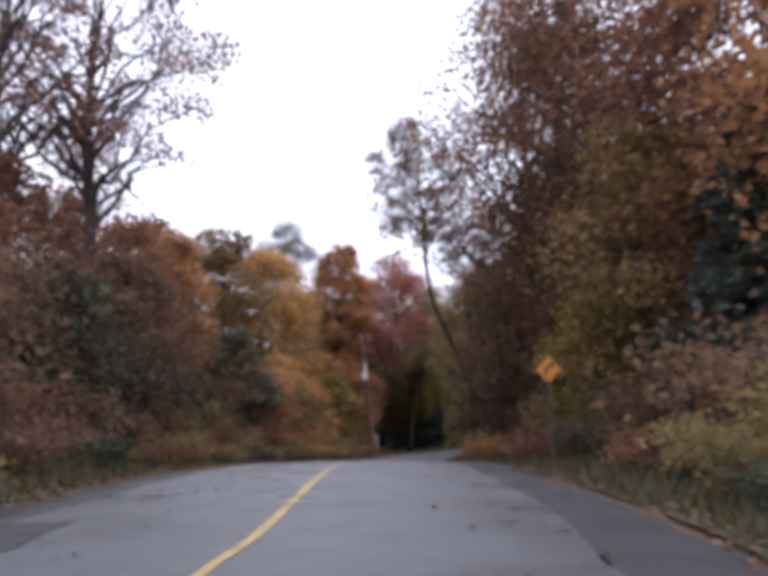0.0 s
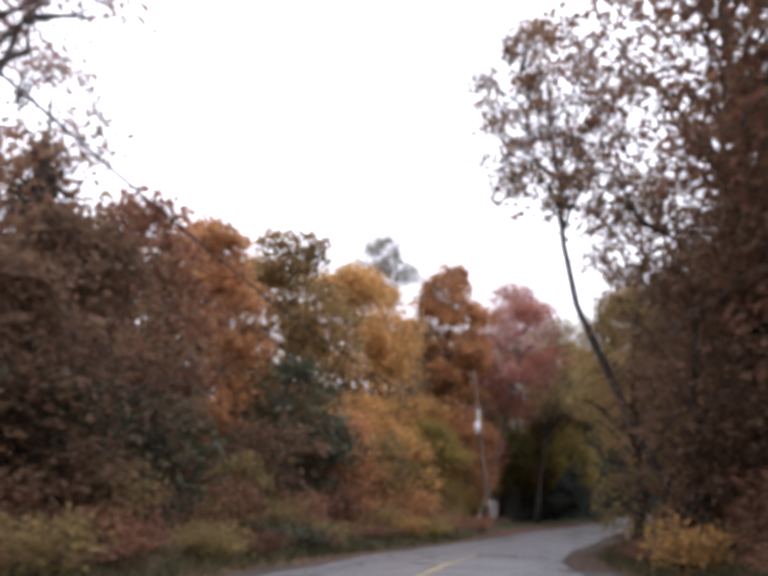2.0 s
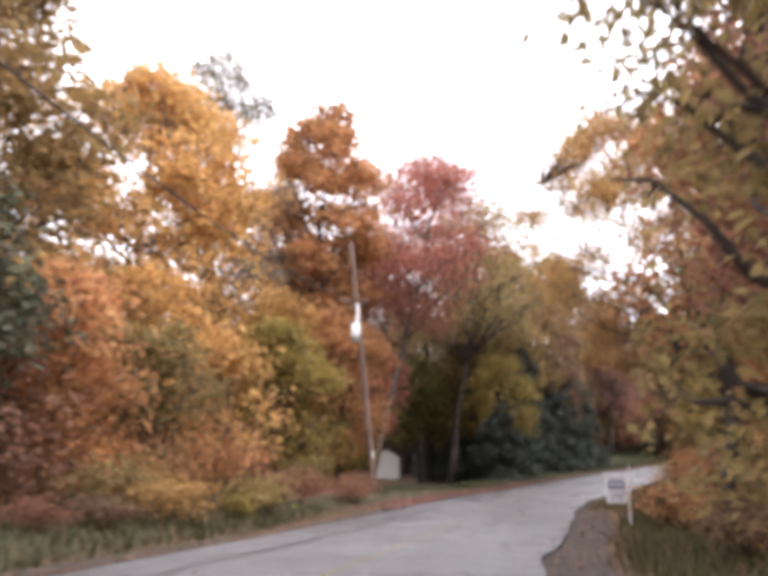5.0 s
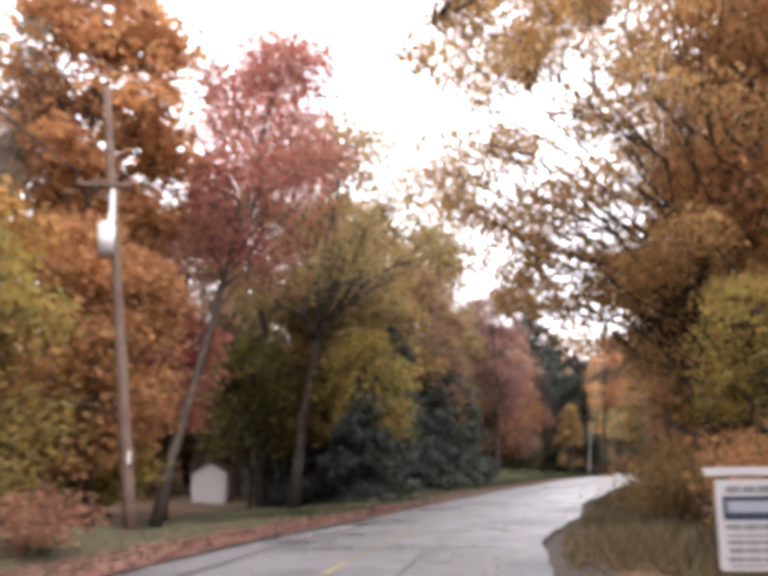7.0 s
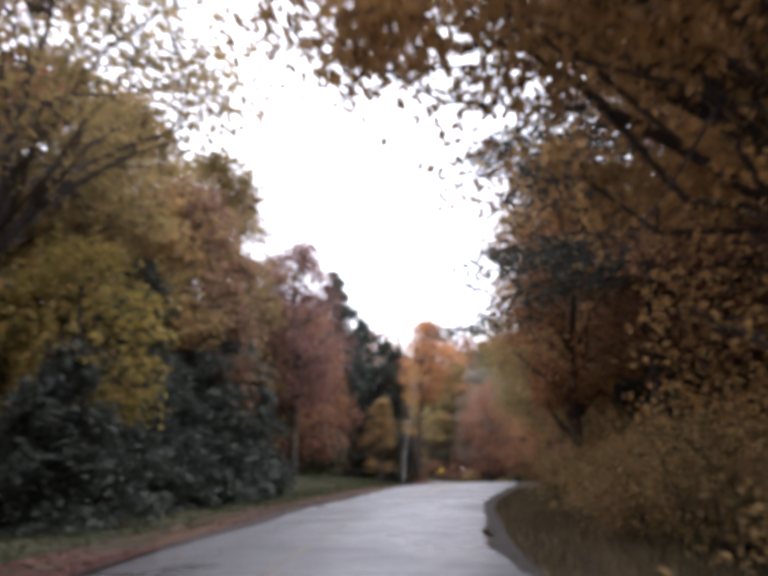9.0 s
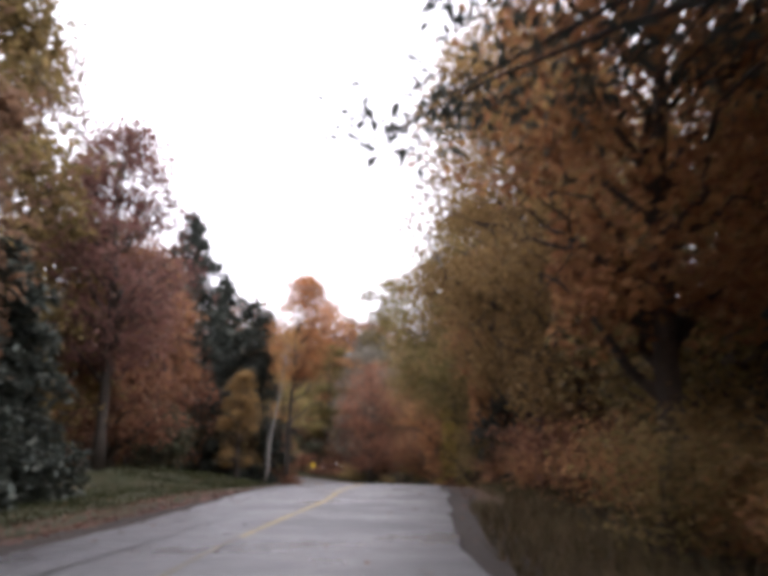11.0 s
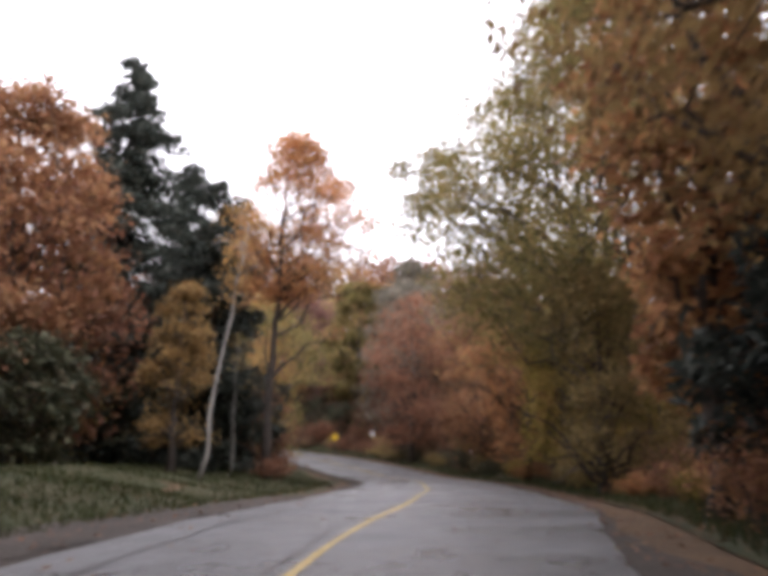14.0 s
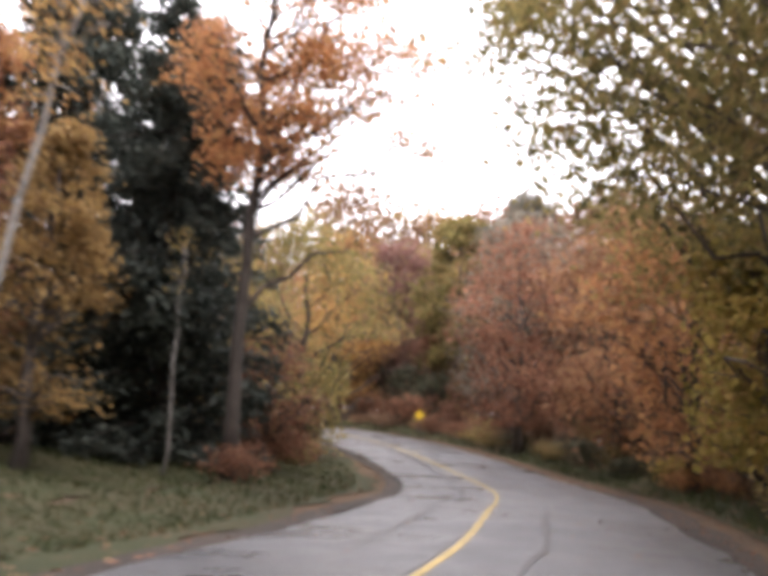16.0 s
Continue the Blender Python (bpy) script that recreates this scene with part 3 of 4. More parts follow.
def shrub(label, x, y, h, w, leaf, n=900, size=0.15, group="roadside shrubs", link=True):
    """A low bush of arching stems with leaves along them."""
    TREE_SEED[0] += 1
    rng = np.random.default_rng(TREE_SEED[0])
    thing = new("shrub")
    thing.location = (x, y, land_at(x, y) - 0.04)
    stems, pts = Batch(), []
    k = 12
    for i in range(k):
        a = rng.uniform(0, 2 * np.pi)
        r = w / 2 * rng.uniform(0.25, 1.0)
        s = np.array([np.cos(a), np.sin(a), 0]) * 0.12 * w
        e = np.array([np.cos(a) * r, np.sin(a) * r, h * rng.uniform(0.55, 1.0) * (1 - 0.35 * (2 * r / w) ** 2)])
        p = bend(s, e, 0.18 * h, 6, rng, 0.03 * h)
        stems.add(*tube(p[::5] if i % 2 else p, np.linspace(0.018, 0.004, 2 if i % 2 else 6), 3, False))
        m = n // k
        t = rng.uniform(0.15, 1.05, m)
        g = np.stack([np.interp(t, np.linspace(0, 1, 6), p[:, j]) for j in range(3)], 1)
        pts.append(g + rng.normal(size=(m, 3)) * np.array([0.13 * w, 0.13 * w, 0.09 * h]))
    stems.make("stem_clump", DARK_BARK, thing)
    pts = np.concatenate(pts)
    pts[:, 2] = np.abs(pts[:, 2]) + 0.03
    v, f = leaf_cards(rng, pts, size)
    obj("foliage", v, f, LEAF[leaf], thing)
    return tagged(thing, label, "shrub", group)


# first stretch, beside the straight
tree("tall half-bare tree with faded reddish leaves", -10.2, 35.6, 22.6, 11.0, 11.0, "pink", 5600, 0.22, (0.8, 0.5), 110, 0.25, tight=0.65, skew=(1.5, 0))
tree("tall half-bare tree with faded reddish leaves", -12.9, 32.3, 22.2, 9.5, 10.6, "pink", 4800, 0.22, (1.0, 0), 90, 0.3, tight=0.65)
tree("dense rust-red maple at the wood's edge", -12.1, 32.8, 10.2, 9.0, 1.6, "rust", 4600, 0.26)
tree("dense brown maple at the wood's edge", -10.5, 43.9, 9.2, 8.5, 1.2, "brown", 4400, 0.27)
tree("dark green understory tree with dense leaves", -9.2, 30.1, 6.2, 6.5, 0.6, "dark", 3200, 0.24)
tree("brown understory tree with dense leaves", -9.4, 38.6, 6.4, 6.5, 0.6, "brown", 3000, 0.24)
tree("slim grey tree with thin leaves", -14.0, 47.8, 17.5, 5.5, 8.0, "brown", 1800, 0.24, (0.6, 0), 40, 0.3)
conifer("dark narrow conifer among the maples", -15.1, 51.1, 15.0, 6.0, 1.0, 3800)
tree("orange-brown maple in the woods", -12.4, 64.0, 16.0, 9.0, 2.0, "orange", 5200, 0.30)
tree("rust-brown maple in the woods", -13.2, 56.9, 15.0, 8.5, 2.0, "rust", 4200, 0.28)
tree("tall amber-brown maple in the woods", -9.4, 74.1, 18.8, 9.0, 3.5, "amber", 5200, 0.30)
tree("broad brown maple in the woods", -15.9, 76.3, 19.5, 10.5, 4.0, "brown", 5000, 0.32)
tree("dark olive tree below the maples", -7.4, 65.9, 8.5, 7.0, 0.7, "dark", 3200, 0.26)
tree("small orange maple beside the road", -5.6, 70.5, 6.5, 6.0, 0.6, "orange", 2600, 0.24)
tree("large golden maple with dense crown", -7.4, 85.8, 19.5, 13.5, 1.0, "gold", 22000, 0.25, clumps=140, round_top=0.5)
tree("large golden maple with dense crown", -13.3, 80.3, 18.5, 11.0, 1.5, "gold", 8500, 0.24, clumps=76)
tree("tall grey-green half-bare tree behind the maples", -5.9, 92.5, 24.0, 10.0, 9.0, "grey", 11000, 0.2, (0.3, 0), 110, 0.2, tight=0.7)
tree("orange-red maple with thinning top", -0.2, 96.4, 22.5, 8.6, 9.0, "orange", 8200, 0.29, clumps=76, girth=0.24, bark=DARK_BARK)
tree("pinkish red maple with thinning top", 6.4, 110.6, 23.5, 9.5, 12.5, "red", 6000, 0.28, clumps=70, bare=0.2, girth=0.22, bark=DARK_BARK)
tree("red maple with long leaning grey trunk", 2.6, 95.6, 20.5, 9.6, 9.5, "red", 7600, 0.24, (4.2, 4.0), 80, 0.14, bark=BARK, girth=0.15)
tree("leaning half-bare tree with grey forked trunk", 7.8, 107.4, 19.5, 13.5, 9.5, "olive", 6800, 0.26, (2.3, 0.5), 90, 0.2, DARK_BARK, fork=0.85, girth=0.25, skew=(2.0, 0))
conifer("dense dark fir with boughs to the ground", 8.6, 116.2, 7.6, 5.6, 0.2, 5600, 0.34)
tree("olive-gold tree with dense crown", 9.6, 112.6, 17.5, 9.0, 4.5, "olive", 5200, 0.28, bark=DARK_BARK)
tree("tall brown tree behind the shed", 2.7, 124.0, 21.0, 12.0, 5.0, "brown", 5600, 0.32)
tree("tall brown tree behind the shed", 1.6, 131.0, 19.5, 12.0, 2.0, "brown", 6000, 0.32)
tree("tall rust-brown tree behind the shed", -3.2, 126.0, 20.0, 12.0, 2.0, "rust", 6000, 0.32)
tree("dark olive tree behind the shed", 5.2, 124.5, 14.0, 9.5, 1.2, "dark", 4200, 0.30)

# behind the pole, left of the bend
tree("yellow-green young maple below taller trees", -0.9, 84.0, 7.0, 6.5, 0.9, "yellowgreen", 3600, 0.22)
tree("golden young maple below taller trees", -5.3, 78.7, 8.0, 7.0, 0.8, "gold", 3600, 0.23)
tree("golden young maple below taller trees", -2.2, 90.4, 10.5, 7.5, 1.4, "gold", 3800, 0.24)
tree("golden-orange maple with layered branches", 1.2, 90.7, 9.5, 5.8, 2.0, "orange", 5200, 0.2, bark=DARK_BARK)
tree("olive understory tree with dense leaves", -3.9, 74.1, 5.5, 5.5, 0.5, "olive", 2400, 0.22)
tree("yellow-green young maple below taller trees", 0.4, 93.4, 5.6, 5.2, 0.8, "yellowgreen", 2400, 0.22, bark=DARK_BARK)
tree("red young maple below taller trees", 2.6, 99.6, 9.0, 4.8, 3.6, "red", 1800, 0.24, bark=DARK_BARK, girth=0.06)
tree("green understory tree with dense leaves", 5.8, 110.0, 8.5, 7.0, 3.0, "green", 3000, 0.26, bark=DARK_BARK, girth=0.07)
tree("olive understory tree with dense leaves", 9.2, 111.4, 10.0, 8.0, 2.4, "olive", 3600, 0.28, bark=DARK_BARK)
tree("yellow-green tree beside a dark fir", 11.3, 107.0, 8.2, 5.5, 3.2, "yellowgreen", 2300, 0.24, bark=DARK_BARK)
conifer("small dark fir with boughs to the ground", 10.9, 105.4, 5.0, 4.6, 0.1, 4200, 0.28)
tree("tall olive tree at the wood's edge", 10.7, 117.2, 18.0, 9.5, 5.0, "olive", 4600, 0.30, bark=DARK_BARK)
conifer("dense dark fir with boughs to the ground", 13.7, 114.9, 9.8, 6.4, 0.3, 5200, 0.36)
conifer("dense dark fir with boughs to the ground", 10.6, 115.4, 7.4, 5.6, 0.3, 4200, 0.36)
conifer("dense dark fir with boughs to the ground", 9.9, 110.2, 7.0, 5.6, 0.2, 4200, 0.34)
conifer("dense dark fir with boughs to the ground", 12.0, 110.3, 8.4, 6.0, 0.2, 4600, 0.36)
conifer("dense dark fir with boughs to the ground", 8.1, 113.4, 7.2, 6.0, 0.2, 4200, 0.36)
conifer("dense dark fir with boughs to the ground", 16.8, 119.8, 9.0, 5.6, 0.3, 3800, 0.36)
conifer("dense dark fir with boughs to the ground", 14.6, 117.6, 8.2, 5.6, 0.2, 5600, 0.34)
conifer("dense dark fir with boughs to the ground", 18.4, 122.4, 8.0, 5.4, 0.2, 5200, 0.34)
conifer("dense dark fir with boughs to the ground", 20.3, 126.8, 8.4, 5.4, 0.2, 5200, 0.34)
tree("tall olive tree at the wood's edge", 14.9, 125.8, 17.5, 9.5, 4.5, "olive", 4800, 0.30)
tree("tall brown tree at the wood's edge", 16.7, 122.3, 15.5, 8.0, 2.5, "brown", 4800, 0.29)
tree("golden tree at the wood's edge", 11.9, 120.1, 15.5, 8.0, 4.0, "amber", 3600, 0.28)
tree("tall olive tree with full crown", 19.1, 131.5, 19.0, 9.0, 4.0, "olive", 5200, 0.30)
tree("tall brown-pink tree with thin crown", 22.5, 140.6, 20.0, 9.0, 4.0, "brown", 5600, 0.28, bare=0.1)
tree("rust-orange maple beside dark conifers", 26.4, 139.9, 12.0, 7.5, 1.0, "rust", 3800, 0.26)
tree("olive tree with dense leaves", 22.3, 135.9, 10.5, 7.0, 0.8, "olive", 3400, 0.26)

tree("brown maple between brighter trees", -3.6, 99.9, 18.0, 9.5, 4.5, "brown", 6200, 0.30)
tree("rust-brown maple between brighter trees", -1.2, 105.5, 16.5, 9.5, 3.0, "rust", 6200, 0.26)
tree("golden-brown tree with tall crown", 13.3, 120.4, 18.5, 9.5, 4.0, "amber", 4600, 0.30)

# right of the straight
tree("leaning tree with bare forked trunk and sparse leaves", 9.4, 51.0, 19.2, 7.5, 12.2, "brown", 5200, 0.18, (-5.0, -1.0), 110, 0.2, DARK_BARK, girth=0.16, fork=0.9, skew=(0.3, 0), sweep=-1.5, tight=0.6)
tree("tall half-bare tree with thin brown leaves", 11.0, 61.0, 17.5, 8.0, 7.0, "brown", 4200, 0.18, (-1.4, 0), 90, 0.2, DARK_BARK, girth=0.16, tight=0.7)
tree("tall maple with dark trunk and orange-brown leaves", 9.4, 38.5, 19.5, 9.0, 6.5, "brown", 10000, 0.18, (0.4, 0), 70, 0.0, DARK_BARK, fork=0.8, girth=0.22)
tree("brown young maple under a leaning tree", 8.0, 45.5, 9.5, 5.2, 1.0, "brown", 3000, 0.22)
tree("olive young maple under a leaning tree", 7.6, 53.4, 10.2, 5.4, 0.8, "olive", 6000, 0.17, bark=DARK_BARK)
tree("tall brown-red tree with full crown", 10.6, 46.0, 24.5, 13.5, 7.0, "brown", 7600, 0.28, (-1.2, 0), 90, 0.0, DARK_BARK)
tree("tall brownish red maple with dense crown", 12.0, 36.7, 22.0, 14.0, 4.0, "rust", 8200, 0.29, (-1.2, 0), 90)
tree("tall brownish red maple with dense crown", 13.9, 26.8, 20.0, 12.0, 3.0, "rust", 6200, 0.28, (0, 0), 60)
tree("orange-brown maple with leaves to the ground", 10.8, 33.1, 11.0, 7.5, 0.8, "brown", 5000, 0.25)
tree("brown maple with leaves to the ground", 11.1, 42.8, 13.0, 8.0, 1.0, "brown", 5000, 0.25)
tree("amber-brown maple with leaves to the ground", 10.1, 28.1, 10.5, 7.5, 0.7, "amber", 4600, 0.24)
tree("yellow-green young maple behind the sign", 8.8, 30.7, 5.6, 4.6, 0.5, "yellowgreen", 2600, 0.20)
tree("orange-brown maple with dense crown", 13.0, 20.0, 19.0, 11.0, 3.0, "orange", 5600, 0.27)
conifer("dark conifer at the wood's edge", 10.8, 22.3, 9.0, 5.5, 0.4, 4200)
tree("rust maple with low branches", 11.9, 55.9, 11.5, 8.0, 1.0, "rust", 4600, 0.25)
tree("brown maple with low branches", 11.4, 49.1, 13.0, 8.5, 1.2, "brown", 5200, 0.25)
tree("rust maple with low branches", 12.6, 62.1, 12.5, 8.0, 3.2, "rust", 4200, 0.26)
tree("orange maple reaching toward the road", 11.6, 67.2, 12.0, 5.2, 3.8, "orange", 3200, 0.23)
tree("orange maple with low branches", 15.1, 68.9, 10.5, 7.0, 3.0, "orange", 3800, 0.25)

# right of the bend
tree("large orange maple with dense crown", 20.3, 84.7, 20.0, 10.5, 6.0, "orange", 10000, 0.22, clumps=80)
tree("large orange maple with dense crown", 18.1, 71.3, 17.0, 8.5, 4.0, "orange", 5600, 0.26, clumps=60)
tree("spreading maple with yellow-brown leaves over the road", 20.4, 87.3, 18.0, 18.0, 4.2, "honey", 56000, 0.165, (-1.5, 0), 300, 0.08, DARK_BARK, girth=0.13, flat=0.6, skew=(-3.8, 0.8), tight=0.55, twigs=2)
tree("golden-brown maple with leaves to the ground beside the bend", 18.3, 86.7, 11.0, 6.2, 1.0, "gold", 11000, 0.105)
tree("small yellow-green tree beside the road", 16.4, 81.2, 5.2, 3.4, 2.2, "yellowgreen", 2600, 0.15, bark=DARK_BARK)
conifer("tall dark pine with ragged drooping boughs", 26.3, 101.1, 21.0, 12.4, 6.3, 20000, 0.22, ragged=0.2, taper=0.2)
tree("tall rust-brown maple behind the pine", 30.1, 99.4, 21.0, 12.0, 2.5, "rust", 17000, 0.25)
conifer("dark hemlock in deep shade", 29.7, 96.6, 7.5, 6.5, 0.4, 5000)
conifer("dark hemlock in deep shade", 29.2, 103.2, 6.5, 6.0, 0.3, 4600)
tree("olive tree with leaves to the ground", 30.3, 107.8, 8.0, 6.0, 0.6, "olive", 5000, 0.19)
conifer("tall dark pine with ragged drooping boughs", 28.1, 92.8, 20.0, 9.0, 6.0, 12000, 0.32, ragged=0.4)
tree("orange-red maple under the pines", 26.4, 105.6, 11.5, 6.0, 3.0, "orange", 9000, 0.2)
tree("orange-brown maple beside the pines", 23.9, 93.3, 17.0, 8.0, 4.5, "rust", 9000, 0.2)
tree("orange maple with leaves to the ground beside the pines", 31.5, 104.8, 11.0, 6.5, 0.8, "orange", 6000, 0.2)
tree("olive maple with leaves to the ground", 32.8, 107.6, 12.0, 8.0, 0.8, "olive", 4800, 0.24)
tree("golden maple with leaves to the ground", 35.0, 110.6, 11.0, 7.5, 0.8, "olive", 4400, 0.24)

# last stretch, right side
tree("tall gold-green oak with dense crown", 39.8, 124.9, 20.0, 12.5, 3.8, "amber", 17000, 0.19, (-1.0, 0), 130, bark=DARK_BARK, tight=0.8)
tree("tall brown-gold oak with spreading crown over the verge", 34.6, 118.6, 14.8, 10.6, 4.4, "amber", 14000, 0.18, (0, 0), 110, bark=DARK_BARK, tight=0.8)
tree("olive-gold tree at the wood's edge", 32.4, 114.2, 10.5, 5.6, 2.2, "amber", 7000, 0.16, (-0.4, 0), 70, bark=DARK_BARK)
conifer("dark hemlock in deep shade", 42.4, 127.9, 9.0, 6.5, 0.2, 7000, 0.36)
conifer("dark hemlock in deep shade", 40.6, 121.6, 8.0, 6.0, 0.2, 6500, 0.34)
tree("tall gold-green oak with open crown", 46.6, 130.5, 20.5, 12.5, 9.0, "amber", 6400, 0.25, (-1.0, 0), 64)
tree("red-orange maple with dense leaves", 49.4, 137.1, 11.5, 7.0, 2.0, "orange", 4600, 0.25)
tree("orange maple with dense leaves", 41.9, 131.3, 11.5, 4.6, 2.5, "orange", 4400, 0.26)
conifer("dark hemlock in deep shade", 45.8, 128.6, 12, 8, 0.4, 5000)
conifer("dark hemlock in deep shade", 44.4, 125.6, 9.4, 6.5, 0.4, 5200)
conifer("dark hemlock in deep shade", 49.8, 135.3, 12, 8, 0.4, 5000)
tree("large olive-gold oak with open crown", 56.6, 153.7, 20.5, 15.0, 5.0, "oak", 15000, 0.22, clumps=130, lobe=(-6.3, 2.2, 13.4, 2.0))
tree("large olive-gold oak with full crown", 51.3, 145.6, 19.0, 14.0, 4.2, "oak", 24000, 0.20, clumps=210, tight=0.75, girth=0.14)
tree("olive-gold maple with layered low branches", 48.9, 143.0, 7.4, 6.0, 0.5, "olive", 6000, 0.17, bark=DARK_BARK)
tree("yellow-green maple with layered branches", 54.2, 152.0, 6.5, 5.6, 1.0, "yellowgreen", 4400, 0.24)
tree("orange maple with dense leaves", 57.1, 158.9, 8.8, 7.5, 1.4, "orange", 4400, 0.25)
tree("copper-red maple with dense leaves", 60.3, 166.8, 10.8, 8.5, 1.4, "copper", 4400, 0.27)
tree("brownish maple at the wood's edge", 64.4, 176.2, 13, 9.0, 1.8, "brown", 4200, 0.29)
tree("rust-brown maple beyond the bend", 59.7, 176.6, 12.0, 8.0, 1.2, "rust", 5200, 0.25)
# pale grey leaf colour here stands in for haze over the distance
tree("tree at the wood's edge with leaves greyed as by haze", 64.6, 187.1, 13.7, 8.5, 1.8, "grey", 4000, 0.29)
tree("olive-gold rounded tree above the woods", 63.6, 194.5, 14.6, 6.5, 3.5, "oak", 4200, 0.32)

# last stretch, left side
tree("tall half-bare tree with pinkish brown leaves", 24.8, 134.0, 14.4, 7.0, 4.0, "pink", 6400, 0.2, (0.2, 0), 110, 0.05, tight=1.2)
tree("broad copper-orange maple with dense crown", 32.4, 160.4, 17.0, 9.5, 1.5, "copper", 8000, 0.27, clumps=110, round_top=0.6)
tree("red-orange maple beside a dark spruce", 34.6, 164.7, 17.0, 6.5, 1.5, "orange", 4600, 0.28)
tree("copper-orange maple with low branches", 28.1, 151.9, 13.0, 8.5, 1.0, "copper", 4600, 0.27)
conifer("tall dark spruce with dense boughs", 38.2, 167.6, 21.5, 12.0, 0.6, 20000, 0.4, taper=0.55)
conifer("dark spruce behind a maple", 31.3, 170.0, 20.0, 7.0, 1.0, 8000, 0.4, taper=0.45)
conifer("dark spruce with bare lower trunk", 42.3, 170.8, 17.0, 7.5, 2.0, 8000, 0.4, taper=0.45)
conifer("dark spruce with dense boughs behind a birch", 41.3, 161.0, 13.5, 6.6, 0.6, 9000, 0.34, taper=0.4)
tree("slender orange maple with open crown and tall trunk", 42.9, 158.0, 15.2, 5.2, 7.6, "orange", 8500, 0.18, (0.3, -1.0), 100, 0.05, DARK_BARK, girth=0.17, skew=(0.7, -0.3), tight=1.0, lobe=(3.5, 0.5, 11.2, 1.7))
tree("rust-brown young maple beside the spruces", 45.1, 164.8, 4.6, 4.0, 0.4, "rust", 2000, 0.18)
tree("leaning white birch with few golden leaves", 37.6, 148.7, 9.6, 2.4, 5.6, "gold", 700, 0.11, (1.5, 0.3), 18, 0.1, BIRCH_BARK, girth=0.045, twigs=1, fork=1.1)
tree("golden-olive young maple in front of the spruce", 38.2, 155.2, 7.6, 3.2, 1.0, "amber", 3000, 0.15, (0.3, 0), 40, bark=DARK_BARK)
tree("slim grey birch beside dark spruce", 41.3, 157.8, 6.4, 0.9, 4.6, "olive", 90, 0.12, (0.2, 0), 8, 0.1, GREY_BIRCH, girth=0.022, twigs=0)
tree("dark green tree with leaves to the ground", 32.9, 155.6, 5.0, 5.0, 0.4, "dark", 2400, 0.24)
tree("golden rounded tree beyond the bend", 46.2, 190.5, 11.5, 9.5, 1.5, "amber", 4400, 0.29)
tree("golden-olive maple on the inside of the last bend", 48.3, 174.3, 10.6, 9.5, 0.8, "oak", 4600, 0.25)
tree("olive-gold rounded tree beyond the bend", 55.9, 199.2, 13.5, 9.0, 1.5, "gold", 4400, 0.29)
tree("olive rounded tree beyond the bend", 46.1, 184.3, 10.5, 9.0, 1.5, "olive", 4200, 0.29)
# pink and grey leaves on the next two put distant haze into the colour
tree("pinkish tree beyond the bend, paled as by haze", 61.4, 202.7, 14, 9.0, 1.5, "pink", 4200, 0.30)
tree("greyish tree beyond the bend, paled as by haze", 68.0, 192.4, 16.2, 8.5, 1.5, "grey", 4200, 0.30)
tree("olive rounded tree beyond the bend", 65.5, 207.5, 14.5, 9.5, 1.5, "olive", 4400, 0.31)


# understory and shrubs: prototypes, then copies beside the road
HOLD = -400.0


def prototype(make, *args, **kw):
    HOLDING[0] += 1
    return make(args[0], HOLD - 15 * HOLDING[0], HOLD, *args[1:], **kw)


HOLDING = [0]
TONE = {"orange": "orange", "rust": "rust-brown", "olive": "olive", "gold": "golden", "brown": "brown", "dark": "dark green", "red": "red",
        "yellowgreen": "yellow-green", "pink": "faded reddish", "green": "green", "grey": "grey-green", "amber": "amber-brown"}
WOOD = {k: prototype(tree, TONE[k] + " autumn tree deep in the woods", h, w, 0.5, k, 1000, 0.38, clumps=34, group="woodland trees", twigs=0)
        for k, h, w in (("orange", 10.5, 7.5), ("rust", 11.5, 8.0), ("olive", 10.5, 8.0), ("gold", 10.0, 7.5), ("brown", 12.0, 8.0), ("dark", 9.0, 8.0))}
UNDER = {k: prototype(tree, TONE[k] + " young tree with leaves down to the ground", h, w, 0.25, k, 900, 0.24, clumps=34, group="understory trees", twigs=0)
         for k, h, w in (("orange", 5.0, 4.8), ("rust", 5.4, 5.0), ("olive", 5.0, 4.8), ("gold", 4.6, 4.6), ("brown", 5.4, 5.0), ("dark", 5.2, 5.4),
                         ("red", 4.4, 4.2), ("yellowgreen", 4.6, 4.4))}
BUSH = {k: prototype(shrub, TONE[k] + " leafy bush on the grassy verge", h, w, k, 900, 0.15)
        for k, h, w in (("orange", 1.5, 2.6), ("rust", 1.4, 2.6), ("olive", 1.2, 2.4), ("gold", 1.3, 2.4), ("brown", 1.4, 2.6), ("dark", 1.4, 2.6),
                        ("red", 1.5, 2.4), ("yellowgreen", 1.2, 2.2), ("pink", 1.4, 2.5))}
BUSH2 = {k: prototype(shrub, TONE[k] + " tall straggling bush beside the road", h, w, k, 950, 0.17)
         for k, h, w in (("orange", 2.4, 3.0), ("rust", 2.3, 3.0), ("brown", 2.2, 3.0), ("olive", 2.0, 2.8))}
BUSH3 = {k: prototype(shrub, TONE[k] + " fine-leaved bush at the inside of the bend", h, w, k, 2400, 0.085)
         for k, h, w in (("gold", 1.7, 2.6), ("brown", 1.9, 2.8), ("olive", 1.8, 2.8), ("dark", 1.8, 2.8), ("amber", 1.7, 2.7), ("orange", 1.6, 2.5))}
